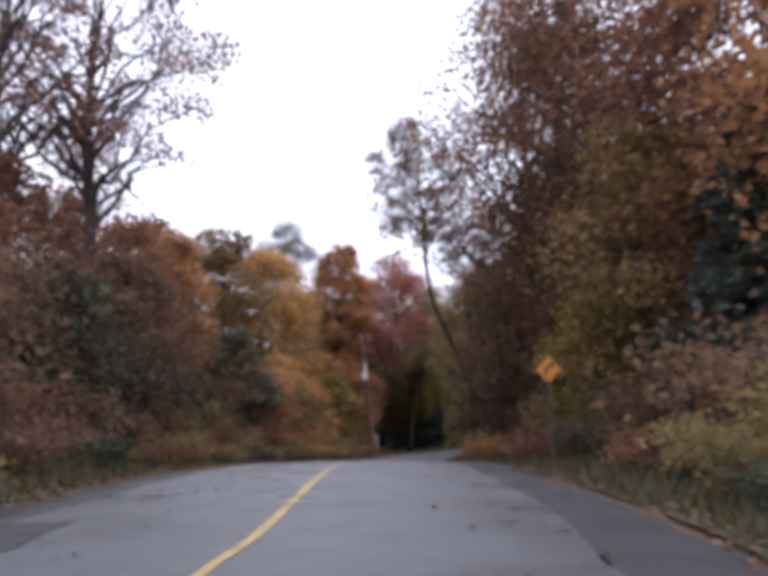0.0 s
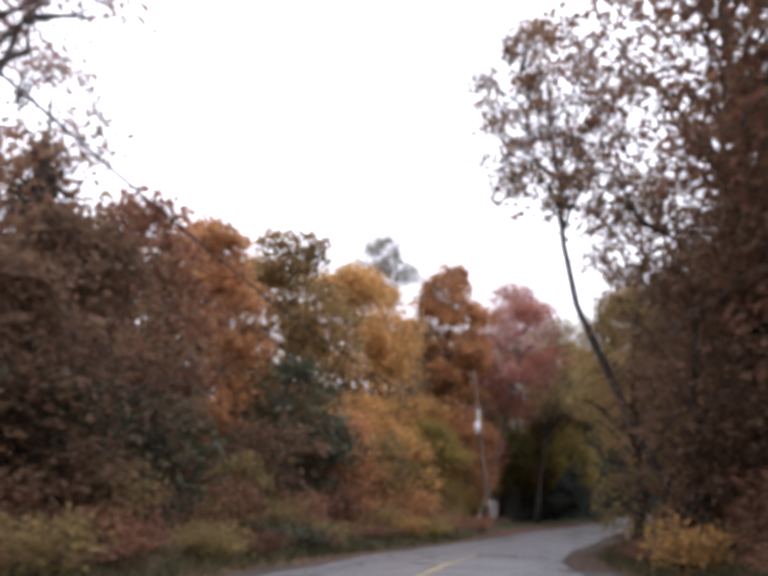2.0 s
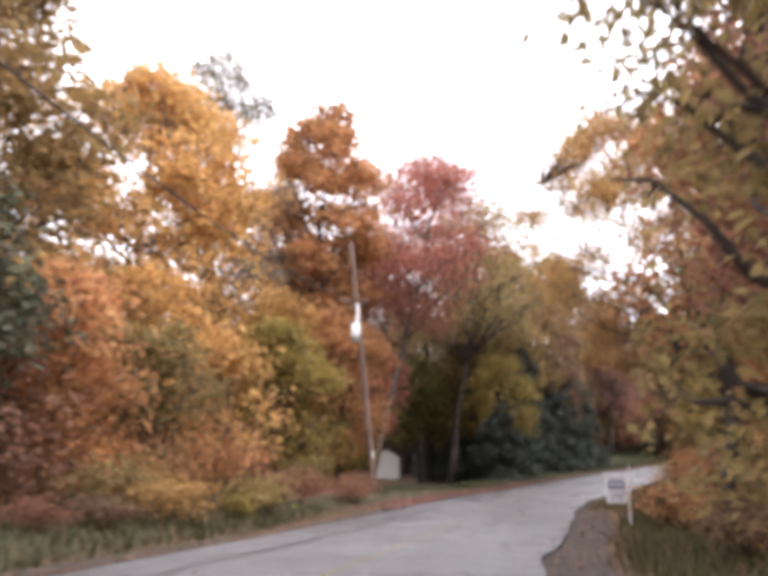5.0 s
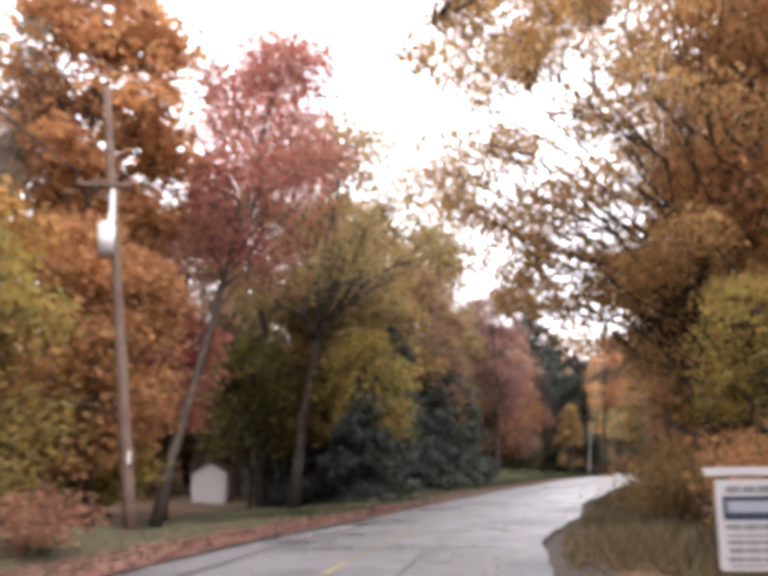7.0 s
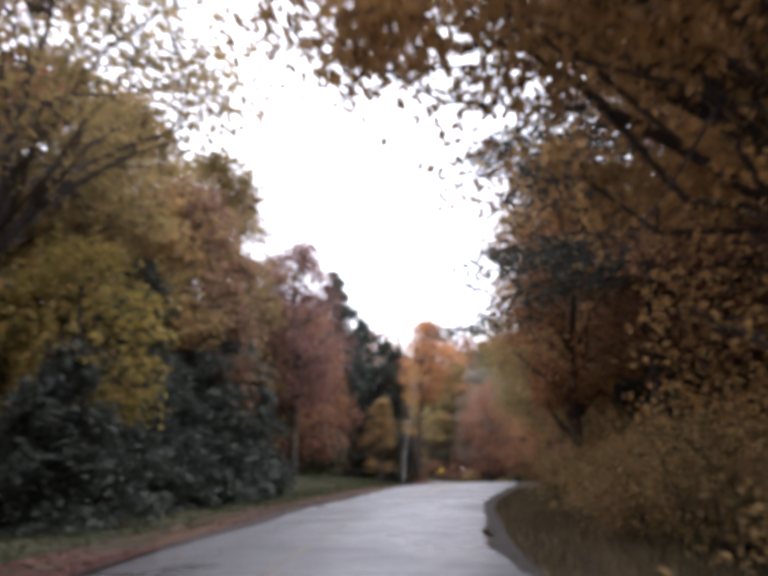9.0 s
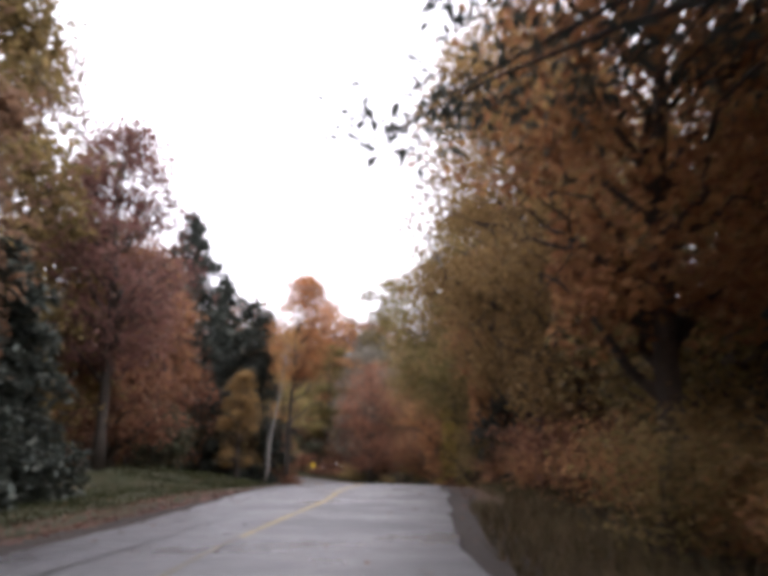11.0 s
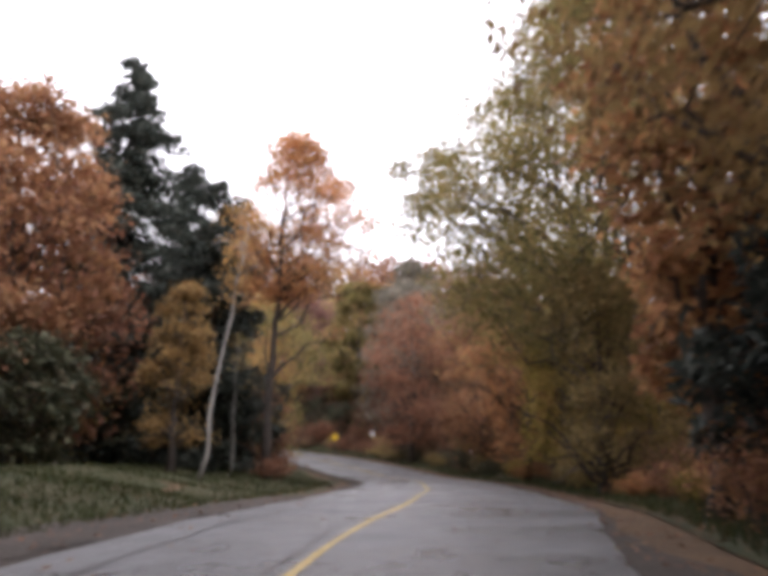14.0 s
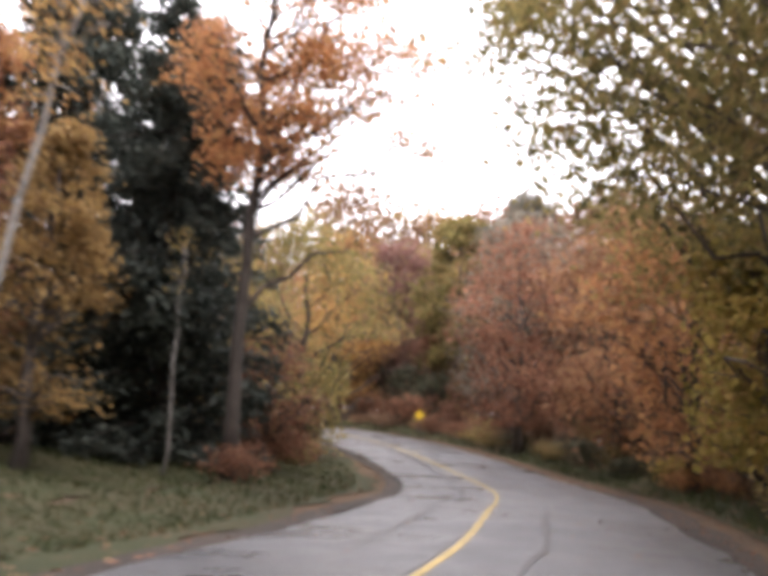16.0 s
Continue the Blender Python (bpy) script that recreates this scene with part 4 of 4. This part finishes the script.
BUSH4 = {k: prototype(shrub, TONE[k] + " fine-leaved bush on the grassy bank", h, w, k, 2200, 0.095)
         for k, h, w in (("orange", 2.2, 3.0), ("rust", 2.0, 3.0), ("brown", 1.8, 2.8))}


def tones(y, side):
    """Leaf colours of the low growth, stretch by stretch."""
    if side < 0:
        if y < 48:
            return ["brown", "rust", "dark", "brown", "pink", "olive"]
        if y < 66:
            return ["rust", "brown", "dark", "olive"]
        if y < 98:
            return ["gold", "gold", "yellowgreen", "orange", "olive", "rust"]
        if y < 130:
            return ["dark", "dark", "olive", "dark"]
        if y < 160:
            return ["dark", "olive", "rust", "dark"]
        return ["olive", "gold", "brown", "rust", "dark"]
    if y < 40:
        return ["olive", "brown", "brown", "dark", "rust"]
    if y < 66:
        return ["brown", "rust", "brown", "gold"]
    if y < 90:
        return ["amber", "orange", "gold", "brown", "rust"]
    if y < 108:
        return ["brown", "amber", "gold", "orange", "olive"]
    if y < 132:
        return ["orange", "rust", "orange", "brown"]
    if y < 165:
        return ["orange", "rust", "olive", "yellowgreen", "brown"]
    return ["brown", "rust", "dark", "olive"]


def drop(kinds, name_list, q, rng, lo, hi, sink=0.05):
    have = [t for t in name_list if t in kinds] or list(kinds)
    p = kinds[have[rng.integers(0, len(have))]]
    s = rng.uniform(lo, hi)
    c = copy_thing(p, pose(q[0], q[1], land_at(q[0], q[1]) - sink, 0, 0, rng.uniform(0, 360)))
    c.scale = (s, s, s * rng.uniform(0.85, 1.15))
    return c


rng = np.random.default_rng(91)
LAWN = [(-1, 79, 168)]  # open grass on the left of the later bends


def row(kinds, first, last, step, near, far, lo, hi, gap=()):
    """A ragged row of plants on both sides of the road."""
    for side in (-1, 1):
        y = first
        while y < last:
            k = int(np.argmin(np.abs(MID[:, 1] - y)))
            if not any(side == s and a < y < b for s, a, b in gap):
                off = side * rng.uniform(near, far)
                q = MID[k] + RIGHT[k] * off
                real = abs(road_place(q[0], q[1])[0][0])
                if real > near - 0.3:
                    drop(kinds, tones(y, side), q, rng, lo, hi)
            y += step * rng.uniform(0.7, 1.3)


row(BUSH, 6, 196, 2.3, 5.6, 7.0, 0.55, 1.0, LAWN + [(1, 80, 136)])
row(BUSH2, 8, 196, 3.2, 7.2, 9.0, 0.7, 1.15, LAWN + [(1, 80, 136)])
row(UNDER, 12, 200, 3.6, 9.0, 11.5, 0.7, 1.15, [(-1, 83, 164), (1, 108, 134), (1, 0, 24)])
row(UNDER, 12, 204, 4.2, 12.0, 16.0, 0.9, 1.5, [(-1, 82, 160), (1, 0, 18)])
row(BUSH4, 110, 136, 1.3, 5.3, 8.5, 0.75, 1.35, [(-1, 0, 300)])
row(BUSH3, 80, 112, 1.0, 5.2, 9.0, 0.8, 1.25, [(-1, 0, 300)])
row(BUSH3, 86, 108, 1.6, 4.8, 6.6, 0.8, 1.15, [(-1, 0, 300)])
drop(BUSH, ["rust"], (43.0, 157.2), rng, 0.6, 0.7)
for x, y in ((10.0, 62.6), (11.2, 63.6), (12.1, 63.4), (12.3, 61.8), (12.6, 67.0), (14.2, 67.4)):
    drop(BUSH3, ["gold", "brown", "amber", "brown"], (x, y), rng, 0.55, 0.8)

for x, y in ((46, 213), (50, 210), (54, 207), (57.5, 205), (60.5, 202), (63, 198), (65, 193), (66, 188), (52, 214), (57, 211), (61, 208), (64.5, 203)):
    drop(UNDER, ["brown", "olive", "rust", "dark"], (x, y), rng, 0.9, 1.4)


class Woods:
    """Trees too many to tell apart, gathered by colour into one mesh each."""

    def __init__(self):
        self.at = {k: [] for k in WOOD}

    def plant(self, name_list, q, lo, hi):
        have = [t for t in name_list if t in WOOD] or list(WOOD)
        s = rng.uniform(lo, hi)
        self.at[have[rng.integers(0, len(have))]].append((q[0], q[1], land_at(q[0], q[1]) - 0.05, rng.uniform(0, 6.28), s, s * rng.uniform(0.9, 1.15)))

    def make(self):
        for k, spots in self.at.items():
            if not spots:
                continue
            me_v, me_f, mat, n = [], [], [], 0
            for slot, ch in enumerate(sorted(WOOD[k].children, key=lambda o: o.name)):
                co = np.empty(len(ch.data.vertices) * 3)
                ch.data.vertices.foreach_get("co", co)
                co = co.reshape(-1, 3)
                polys = [tuple(p.vertices) for p in ch.data.polygons]
                for x, y, z, a, s, sz in spots:
                    c, d = math.cos(a), math.sin(a)
                    me_v.append(np.stack([x + s * (co[:, 0] * c - co[:, 1] * d), y + s * (co[:, 0] * d + co[:, 1] * c), z + sz * co[:, 2]], 1))
                    me_f += [tuple(i + n for i in p) for p in polys]
                    mat += [slot] * len(polys)
                    n += len(co)
            ob = obj("background_trees", np.concatenate(me_v), me_f, LEAF[k])
            ob.data.materials.append(BARK)
            ob.data.polygons.foreach_set("material_index", mat)
            tagged(ob, TONE[k] + " autumn trees filling the woods behind", "woods", kind="stuff")


woods = Woods()
placed, tries = [], 0
while len(placed) < 185 and tries < 6000:
    tries += 1
    k = rng.integers(0, len(MID))
    off = rng.uniform(15, 38) * rng.choice([-1, 1])
    q = MID[k] + RIGHT[k] * off + rng.normal(size=2)
    # also lets in unseen trees behind the start, added to close and darken it
    if q[1] < -48 or q[0] < -36 or q[1] > 240 or q[0] > 95:
        continue
    if -25 < off < 0 and 84 < q[1] < 120:
        continue
    if abs(road_place(q[0], q[1])[0][0]) < 14 or any((q[0] - a) ** 2 + (q[1] - b) ** 2 < 20 for a, b in placed):
        continue
    placed.append((q[0], q[1]))
    tall = 1.45 if off < 0 and 55 < q[1] < 118 else 1.15 if q[1] < 150 else 0.95
    woods.plant(tones(q[1], -1 if off < 0 else 1), q, tall * 0.8, tall * 1.05)
for y in (10, 24, 36):  # closing the woods round the far end of the last bend
    for x in range(0, 118, 5):
        q = (x + rng.uniform(-1.5, 1.5), 216 + y * 0.7 + rng.uniform(-2, 2))
        tall = 1.9 if x > 62 else 1.3
        woods.plant(["brown", "olive", "rust", "gold"], q, tall * 0.9, tall * 1.12)
woods.make()
for p in (*WOOD.values(), *UNDER.values(), *BUSH.values(), *BUSH2.values(), *BUSH3.values(), *BUSH4.values()):
    for ch in list(p.children):
        bpy.data.objects.remove(ch)
    bpy.data.objects.remove(p)

# distant woods beyond the single trees
pts = []
for k in range(0, len(MID), 2):
    for side in (-1, 1):
        m = 100
        off = side * rng.uniform(38, 100, m)
        q = MID[k] + RIGHT[k] * off[:, None] + rng.normal(size=(m, 2)) * 2
        top = 9.0 + 2.0 * np.sin(q[:, 0] * 0.31) + 1.5 * np.sin(q[:, 1] * 0.43)
        keep = np.abs(road_place(q[:, 0], q[:, 1])[0]) > 30
        z = land(q[:, 0], q[:, 1]) + rng.uniform(0.1, 1.0, m) * top
        pts.append(np.concatenate([q, z[:, None]], 1)[keep])
pts = np.concatenate(pts)
v, f = leaf_cards(rng, pts, 0.95, 0.2)
low = []
for k in range(0, len(MID), 1):
    for side in (-1, 1):
        m = 44
        q = MID[k] + RIGHT[k] * (side * rng.uniform(13.5, 36, m))[:, None] + rng.normal(size=(m, 2))
        keep = (np.abs(road_place(q[:, 0], q[:, 1])[0]) > 12.5) & (q[:, 1] > 0)
        keep &= ~((side < 0) & (q[:, 1] > 84) & (q[:, 1] < 166) & (np.abs(road_place(q[:, 0], q[:, 1])[0]) < 24))
        low.append(np.concatenate([q, (land(q[:, 0], q[:, 1]) + rng.uniform(0.05, 1.0, m) ** 1.4 * 2.6)[:, None]], 1)[keep])
lv, lf = leaf_cards(rng, np.concatenate(low), 0.42, 0.2)
tagged(obj("thicket", lv, lf, LEAF["brown"]), "brown and olive thicket on the woodland floor", "undergrowth", kind="stuff")
tagged(obj("distant_woods", v, f, LEAF["brown"]), "brown autumn woods in the distance", "woods", kind="stuff")

# ---- things beside the road ----
def turned(ob, x, y, z, yaw, tilt=0.0):
    ob.matrix_basis = pose(x, y, z, 0, tilt, yaw)
    return ob


def cylinder(r, depth, segs=16, centre=(0, 0, 0), r2=None, turn=None, bevel=0.0):
    bm = bmesh.new()
    bmesh.ops.create_cone(bm, cap_ends=True, segments=segs, radius1=r, radius2=r if r2 is None else r2, depth=depth)
    if bevel:
        bmesh.ops.bevel(bm, geom=[e for e in bm.edges if abs(e.verts[0].co.z - e.verts[1].co.z) < 1e-5], offset=bevel, segments=2, affect="EDGES")
    if turn is not None:
        bmesh.ops.transform(bm, matrix=turn, verts=bm.verts)
    bmesh.ops.translate(bm, vec=centre, verts=bm.verts)
    return bm


def warning_sign(label, x, y, level, face, yaw, side=0.61, arrow=True):
    """A diamond plate on a steel channel post."""
    thing = new("warning_sign")
    foot = land_at(x, y) - 0.05
    height = level - foot
    turned(thing, x, y, foot, yaw)
    part("post", box(0.06, 0.035, height + 0.34, (0, 0.03, (height + 0.34) / 2), 0.006), POST_STEEL, thing)
    part("plate", box(side, 0.006, side, (0, 0, height), 0.002, pose(0, 0, 0, 0, 45, 0)), face, thing, "diamond-shaped sign plate")
    part("border", ring_frame(side * 0.93, side * 0.87, height), BLACK, thing, "thin black border line")
    for dz in (-0.22, 0.22):
        part("bolt", cylinder(0.012, 0.012, 8, (0, -0.009, height + dz), turn=pose(0, 0, 0, 90, 0, 0)), STEEL, thing)
    if arrow:
        q = side / 0.61
        pts = [(a * q, b * q) for a, b in ((-0.10, -0.17), (-0.10, -0.05), (-0.07, 0.03), (0.0, 0.09), (0.07, 0.13))]
        v, f = [], []
        for i, (a, b) in enumerate(pts):
            j = min(i + 1, len(pts) - 1)
            k = max(i - 1, 0)
            t = Vector((pts[j][0] - pts[k][0], pts[j][1] - pts[k][1])).normalized()
            for s in (-0.036 * q, 0.036 * q):
                for d in (-0.005, -0.0085):
                    v.append((a - t.y * s, d, height + b + t.x * s))
        for i in range(len(pts) - 1):
            o = 4 * i
            f += [(o, o + 2, o + 6, o + 4), (o + 1, o + 5, o + 7, o + 3), (o, o + 4, o + 5, o + 1), (o + 2, o + 3, o + 7, o + 6)]
        tip = [(a * q, b * q) for a, b in ((0.20, 0.205), (0.035, 0.175), (0.115, 0.045))]
        o = len(v)
        v += [(a, -0.005, height + b) for a, b in tip] + [(a, -0.0085, height + b) for a, b in tip]
        f += [(o, o + 1, o + 2), (o + 3, o + 5, o + 4), (o, o + 3, o + 4, o + 1), (o + 1, o + 4, o + 5, o + 2), (o + 2, o + 5, o + 3, o)]
        obj("arrow", v, f, BLACK, thing, "black curved arrow")
    return tagged(thing, label, "road sign")


def ring_frame(outer, inner, height):
    """A thin square line, stood on its corner."""
    bm = bmesh.new()
    rows = []
    for s in (outer, inner):
        for d in (-0.0045, -0.0065):
            rows.append([bm.verts.new(Vector((a * s / 2, d, b * s / 2)) @ pose(0, 0, 0, 0, 45, 0).to_3x3() + Vector((0, 0, height)))
                         for a, b in ((-1, -1), (1, -1), (1, 1), (-1, 1))])
    for i in range(4):
        j = (i + 1) % 4
        bm.faces.new((rows[1][i], rows[1][j], rows[3][j], rows[3][i]))
        bm.faces.new((rows[0][i], rows[0][j], rows[1][j], rows[1][i]))
        bm.faces.new((rows[3][i], rows[3][j], rows[2][j], rows[2][i]))
    return bm


warning_sign("orange diamond curve warning sign with black arrow", 5.45, 23.15, 2.42, SIGN_ORANGE, -8, 0.51)
warning_sign("small yellow diamond warning sign beyond the bend", 57.9, 186.0, 1.40, SIGN_YELLOW, -18, 0.5, False)


def utility_pole(label, x, y, top, lean, mast):
    """A wooden pole that stands mast above its crossarm, insulators, cutout and transformer."""
    thing = new("utility_pole")
    z0 = land_at(x, y) - 0.2
    thing.location = (x, y, z0)
    lx, ly = lean
    h = top - z0
    u = np.linspace(0, 1 + mast / h, 13)
    v, f = tube(np.stack([lx * u, ly * u, h * u], 1), 0.155 - 0.045 * u, 12)
    obj("pole", v, f, POLE_WOOD, thing, "", True)

    def up(z):
        return Vector((lx * z / h, ly * z / h, z))

    arm = up(h - 0.12) + Vector((-0.15, -0.17, 0))
    part("crossarm", box(1.35, 0.10, 0.12, arm, 0.012), POLE_WOOD, thing)
    for dx in (-0.6, -0.2, 0.25, 0.6):
        part("insulator", cylinder(0.045, 0.14, 10, arm + Vector((dx, 0, 0.13)), 0.025), GLAZE, thing)
    for s in (-1, 1):
        a, b = arm + Vector((0.42 * s + 0.15, 0.06, -0.05)), up(h - 0.65) + Vector((0, -0.12, 0))
        v, f = tube([a, (a + b) / 2, b], [0.014] * 3, 6)
        obj("arm_brace", v, f, STEEL, thing)
    can_at = up(h - 1.62) + Vector((-0.17, -0.33, 0))
    can = part("transformer", cylinder(0.205, 0.78, 20, can_at, bevel=0.03), CAN, thing, "pale grey transformer can", True)
    part("lid", cylinder(0.215, 0.06, 20, can_at + Vector((0, 0, 0.42)), 0.15), CAN, can)
    part("bushing", cylinder(0.035, 0.24, 10, can_at + Vector((0.05, 0, 0.55)), 0.02), WHITE, can)
    for dz in (-0.22, 0.22):
        part("bracket", box(0.12, 0.22, 0.05, can_at + Vector((0.1, 0.2, dz)), 0.008), STEEL, can)
    part("conduit_cover", box(0.13, 0.05, 1.05, up(h - 0.78) + Vector((0.0, -0.15, 0)), 0.015), WHITE, thing, "white cover strip")
    part("reflector", box(0.07, 0.02, 0.30, up(1.9) + Vector((0.08, -0.17, 0)), 0.004), WHITE, thing, "white reflector strip")
    return tagged(thing, label, "utility pole"), up(h) + Vector((x, y, z0)) + Vector((-0.15, -0.17, 0.14))


_, wire_end = utility_pole("leaning wooden utility pole with pale transformer", 3.05, 85.4, 7.47, (-0.9, 0.5), 2.6)


def cable(label, a, b, sag, r=0.011):
    n = 40
    u = np.linspace(0, 1, n)
    p = np.array(a)[None] * (1 - u)[:, None] + np.array(b)[None] * u[:, None]
    p[:, 2] -= 4 * sag * u * (1 - u)
    v, f = tube(p, np.full(n, r), 5)
    return tagged(obj("overhead_cable", v, f, WIRE, None, "", True), label, "cable")


cable("black overhead power cable along the road", tuple(wire_end + Vector((-0.6, 0, 0))), (-7.0, 0.0, 9.5), 3.0, 0.022)

# hanging post sign beside the bend
sale = new("yard_sign")
turned(sale, 9.8, 69.55, -1.71, -16)
part("post", box(0.065, 0.065, 2.0, (0, 0, 1.0), 0.008), WHITE, sale)
part("arm", box(0.78, 0.045, 0.065, (-0.25, -0.02, 1.80), 0.006), WHITE, sale)
panel = part("panel", box(0.51, 0.018, 0.68, (-0.31, -0.02, 1.40), 0.004), WHITE, sale, "white printed panel")
part("blue_band", box(0.42, 0.006, 0.18, (-0.31, -0.031, 1.525)), NAVY, panel, "dark blue printed band")
part("pale_field", box(0.34, 0.006, 0.085, (-0.315, -0.0355, 1.535)), PALE_BLUE, panel, "pale blue printed field")
for z, wd, hh, mat in ((1.665, 0.36, 0.052, PRINT_GREY), (1.385, 0.40, 0.043, PRINT_GREY), (1.32, 0.39, 0.017, PRINT_GREY), (1.27, 0.38, 0.032, PRINT_GREY),
                       (1.21, 0.37, 0.038, PRINT_GREY), (1.145, 0.39, 0.032, PRINT_GREY), (1.098, 0.36, 0.015, PRINT_GREY)):
    left = -0.31 - wd / 2
    for a, b in ((0.0, 0.30), (0.34, 0.62), (0.66, 1.0)):
        part("print_bar", box(wd * (b - a), 0.005, hh, (left + wd * (a + b) / 2, -0.031, z)), mat, panel)
for dx in (-0.50, -0.12):
    part("hanger", box(0.012, 0.012, 0.05, (dx, -0.02, 1.755)), STEEL, sale)
tagged(sale, "white post sign with hanging printed panel", "sign")

# reflector post at the last bend
mark = new("marker_post")
turned(mark, 59.8, 168.9, land_at(59.8, 168.9) - 0.1, -20)
part("post", box(0.07, 0.04, 1.35, (0, 0, 0.675), 0.006), STEEL, mark)
part("reflector", box(0.20, 0.02, 0.14, (-0.05, -0.03, 1.34), 0.006), WHITE, mark, "pale reflector plate")
tagged(mark, "grey steel marker post with pale reflector", "marker post")


def shed(x, y, yaw):
    """A small white shed, its gable end to the road."""
    thing = new("shed")
    turned(thing, x, y, land_at(x, y) - 0.1, yaw)
    w, d, h, ridge = 1.95, 2.6, 1.75, 2.35
    bm = bmesh.new()
    fr = [bm.verts.new(p) for p in ((-w / 2, -d / 2, 0), (w / 2, -d / 2, 0), (w / 2, -d / 2, h), (0, -d / 2, ridge), (-w / 2, -d / 2, h))]
    bk = [bm.verts.new((p.co.x, d / 2, p.co.z)) for p in fr]
    bm.faces.new(fr)
    bm.faces.new(bk[::-1])
    for i in range(5):
        j = (i + 1) % 5
        bm.faces.new((fr[j], fr[i], bk[i], bk[j]))
    part("wall", bm, SIDING, thing)
    for i in range(11):
        z = 0.12 + i * 0.15
        part("board", box(w + 0.02, 0.02, 0.135, (0, -d / 2 - 0.008, z), 0.004, None), SIDING, thing)
    for s in (-1, 1):
        L = math.hypot(w / 2 + 0.12, ridge - h)
        part("roof_slope", box(L + 0.1, d + 0.3, 0.05, (s * (w / 4 + 0.03), 0, (h + ridge) / 2 + 0.03), 0.01, pose(0, 0, 0, 0, s * math.degrees(math.atan2(ridge - h, w / 2)), 0)), SHINGLE, thing)
    return tagged(thing, "small white wooden shed under the trees", "shed")


shed(3.6, 118.4, -4)

# ---- grass and fallen leaves ----
def scatter(near, far, count, first, last, side, rng, pull=1.0):
    k0, k1 = int(np.argmin(np.abs(MID[:, 1] - first))), int(np.argmin(np.abs(MID[:, 1] - last)))
    k = rng.integers(k0, k1, count)
    off = side * (near + (far - near) * rng.uniform(0, 1, count) ** pull)
    q = MID[k] + RIGHT[k] * off[:, None] + DIR[k] * rng.uniform(-0.5, 0.5, count)[:, None]
    return q, off, k


def litter(name, label, leaf, specs, size, seed):
    rng = np.random.default_rng(seed)
    out = []
    for near, far, count, first, last, side, pull in specs:
        q, off, k = scatter(near, far, count, first, last, side, rng, pull)
        on_road = np.abs(off) < ROAD_HALF + 0.2
        z = np.where(on_road, MIDZ[k] + 0.05 * (1 - (off / ROAD_HALF) ** 2) + 0.012, land(q[:, 0], q[:, 1]) + 0.05)
        z = np.where((np.abs(off) >= ROAD_HALF - 0.15) & (np.abs(off) < 4.5), np.maximum(z, MIDZ[k] - 0.03), z)
        out.append(np.concatenate([q, z[:, None]], 1))
    v, f = leaf_cards(rng, np.concatenate(out), size, 3.0, 1.3)
    return tagged(obj(name, v, f, LEAF[leaf]), label, "leaves", kind="stuff")


litter("fallen_leaves", "brown and orange fallen leaves along the road edge", "litter",
       [(3.7, 6.5, 5000, 2, 40, -1, 1.0), (3.1, 6.5, 7000, 40, 90, -1, 1.2), (3.9, 6.5, 5000, 2, 40, 1, 1.0), (3.15, 6.5, 5000, 40, 90, 1, 1.2)] + [(3.0, 6.5, 2600, 90, 200, -1, 1.2), (3.0, 6.5, 6000, 90, 200, 1, 1.2)] + [(0.5, 3.1, 500, 4, 190, s, 0.5) for s in (-1, 1)], 0.075, 5)
litter("fallen_red_leaves", "red fallen leaves banked along the road edge", "redlitter", [(2.75, 5.0, 9000, 74, 95, -1, 1.6), (3.0, 5.2, 2400, 95, 122, -1, 1.4)], 0.085, 6)


def grass(specs, seed, leaf="grass", label="green and straw-coloured verge grass"):
    """Upright blades in tufts on the verges."""
    rng = np.random.default_rng(seed)
    vs = []
    for near, far, count, first, last, side, tall in specs:
        q, off, k = scatter(near, far, count, first, last, side, rng, 1.0)
        z = land(q[:, 0], q[:, 1]) + 0.02
        b = np.concatenate([q, z[:, None]], 1)
        h = tall * rng.uniform(0.4, 1.2, count)
        a = rng.uniform(0, 2 * np.pi, count)
        w = np.stack([np.cos(a), np.sin(a), 0 * a], 1) * (0.012 + 0.03 * h)[:, None]
        tip = b + np.stack([rng.normal(size=count) * 0.35 * h, rng.normal(size=count) * 0.35 * h, h], 1)
        vs.append(np.stack([b - w, b + w, tip], 1))
    v = np.concatenate(vs).reshape(-1, 3)
    return tagged(obj("verge_grass", v, np.arange(len(v)).reshape(-1, 3), LEAF[leaf]), label, "grass", kind="stuff")


grass([(4.2, 7.5, 5000, 4, 74, -1, 0.32), (4.3, 7.0, 5000, 4, 74, 1, 0.30), (4.8, 9.5, 14000, 88, 140, -1, 0.15),
       (4.2, 13.0, 34000, 128, 196, -1, 0.15), (4.4, 8.0, 12000, 118, 196, 1, 0.30)], 9)
grass([(4.2, 7.5, 5000, 4, 74, -1, 0.30), (4.3, 7.0, 5000, 4, 74, 1, 0.30), (4.0, 7.0, 9000, 60, 128, 1, 0.32), (2.9, 4.8, 11000, 76, 116, 1, 0.24)], 10, "straw", "straw-coloured dry grass on the verges and bank")
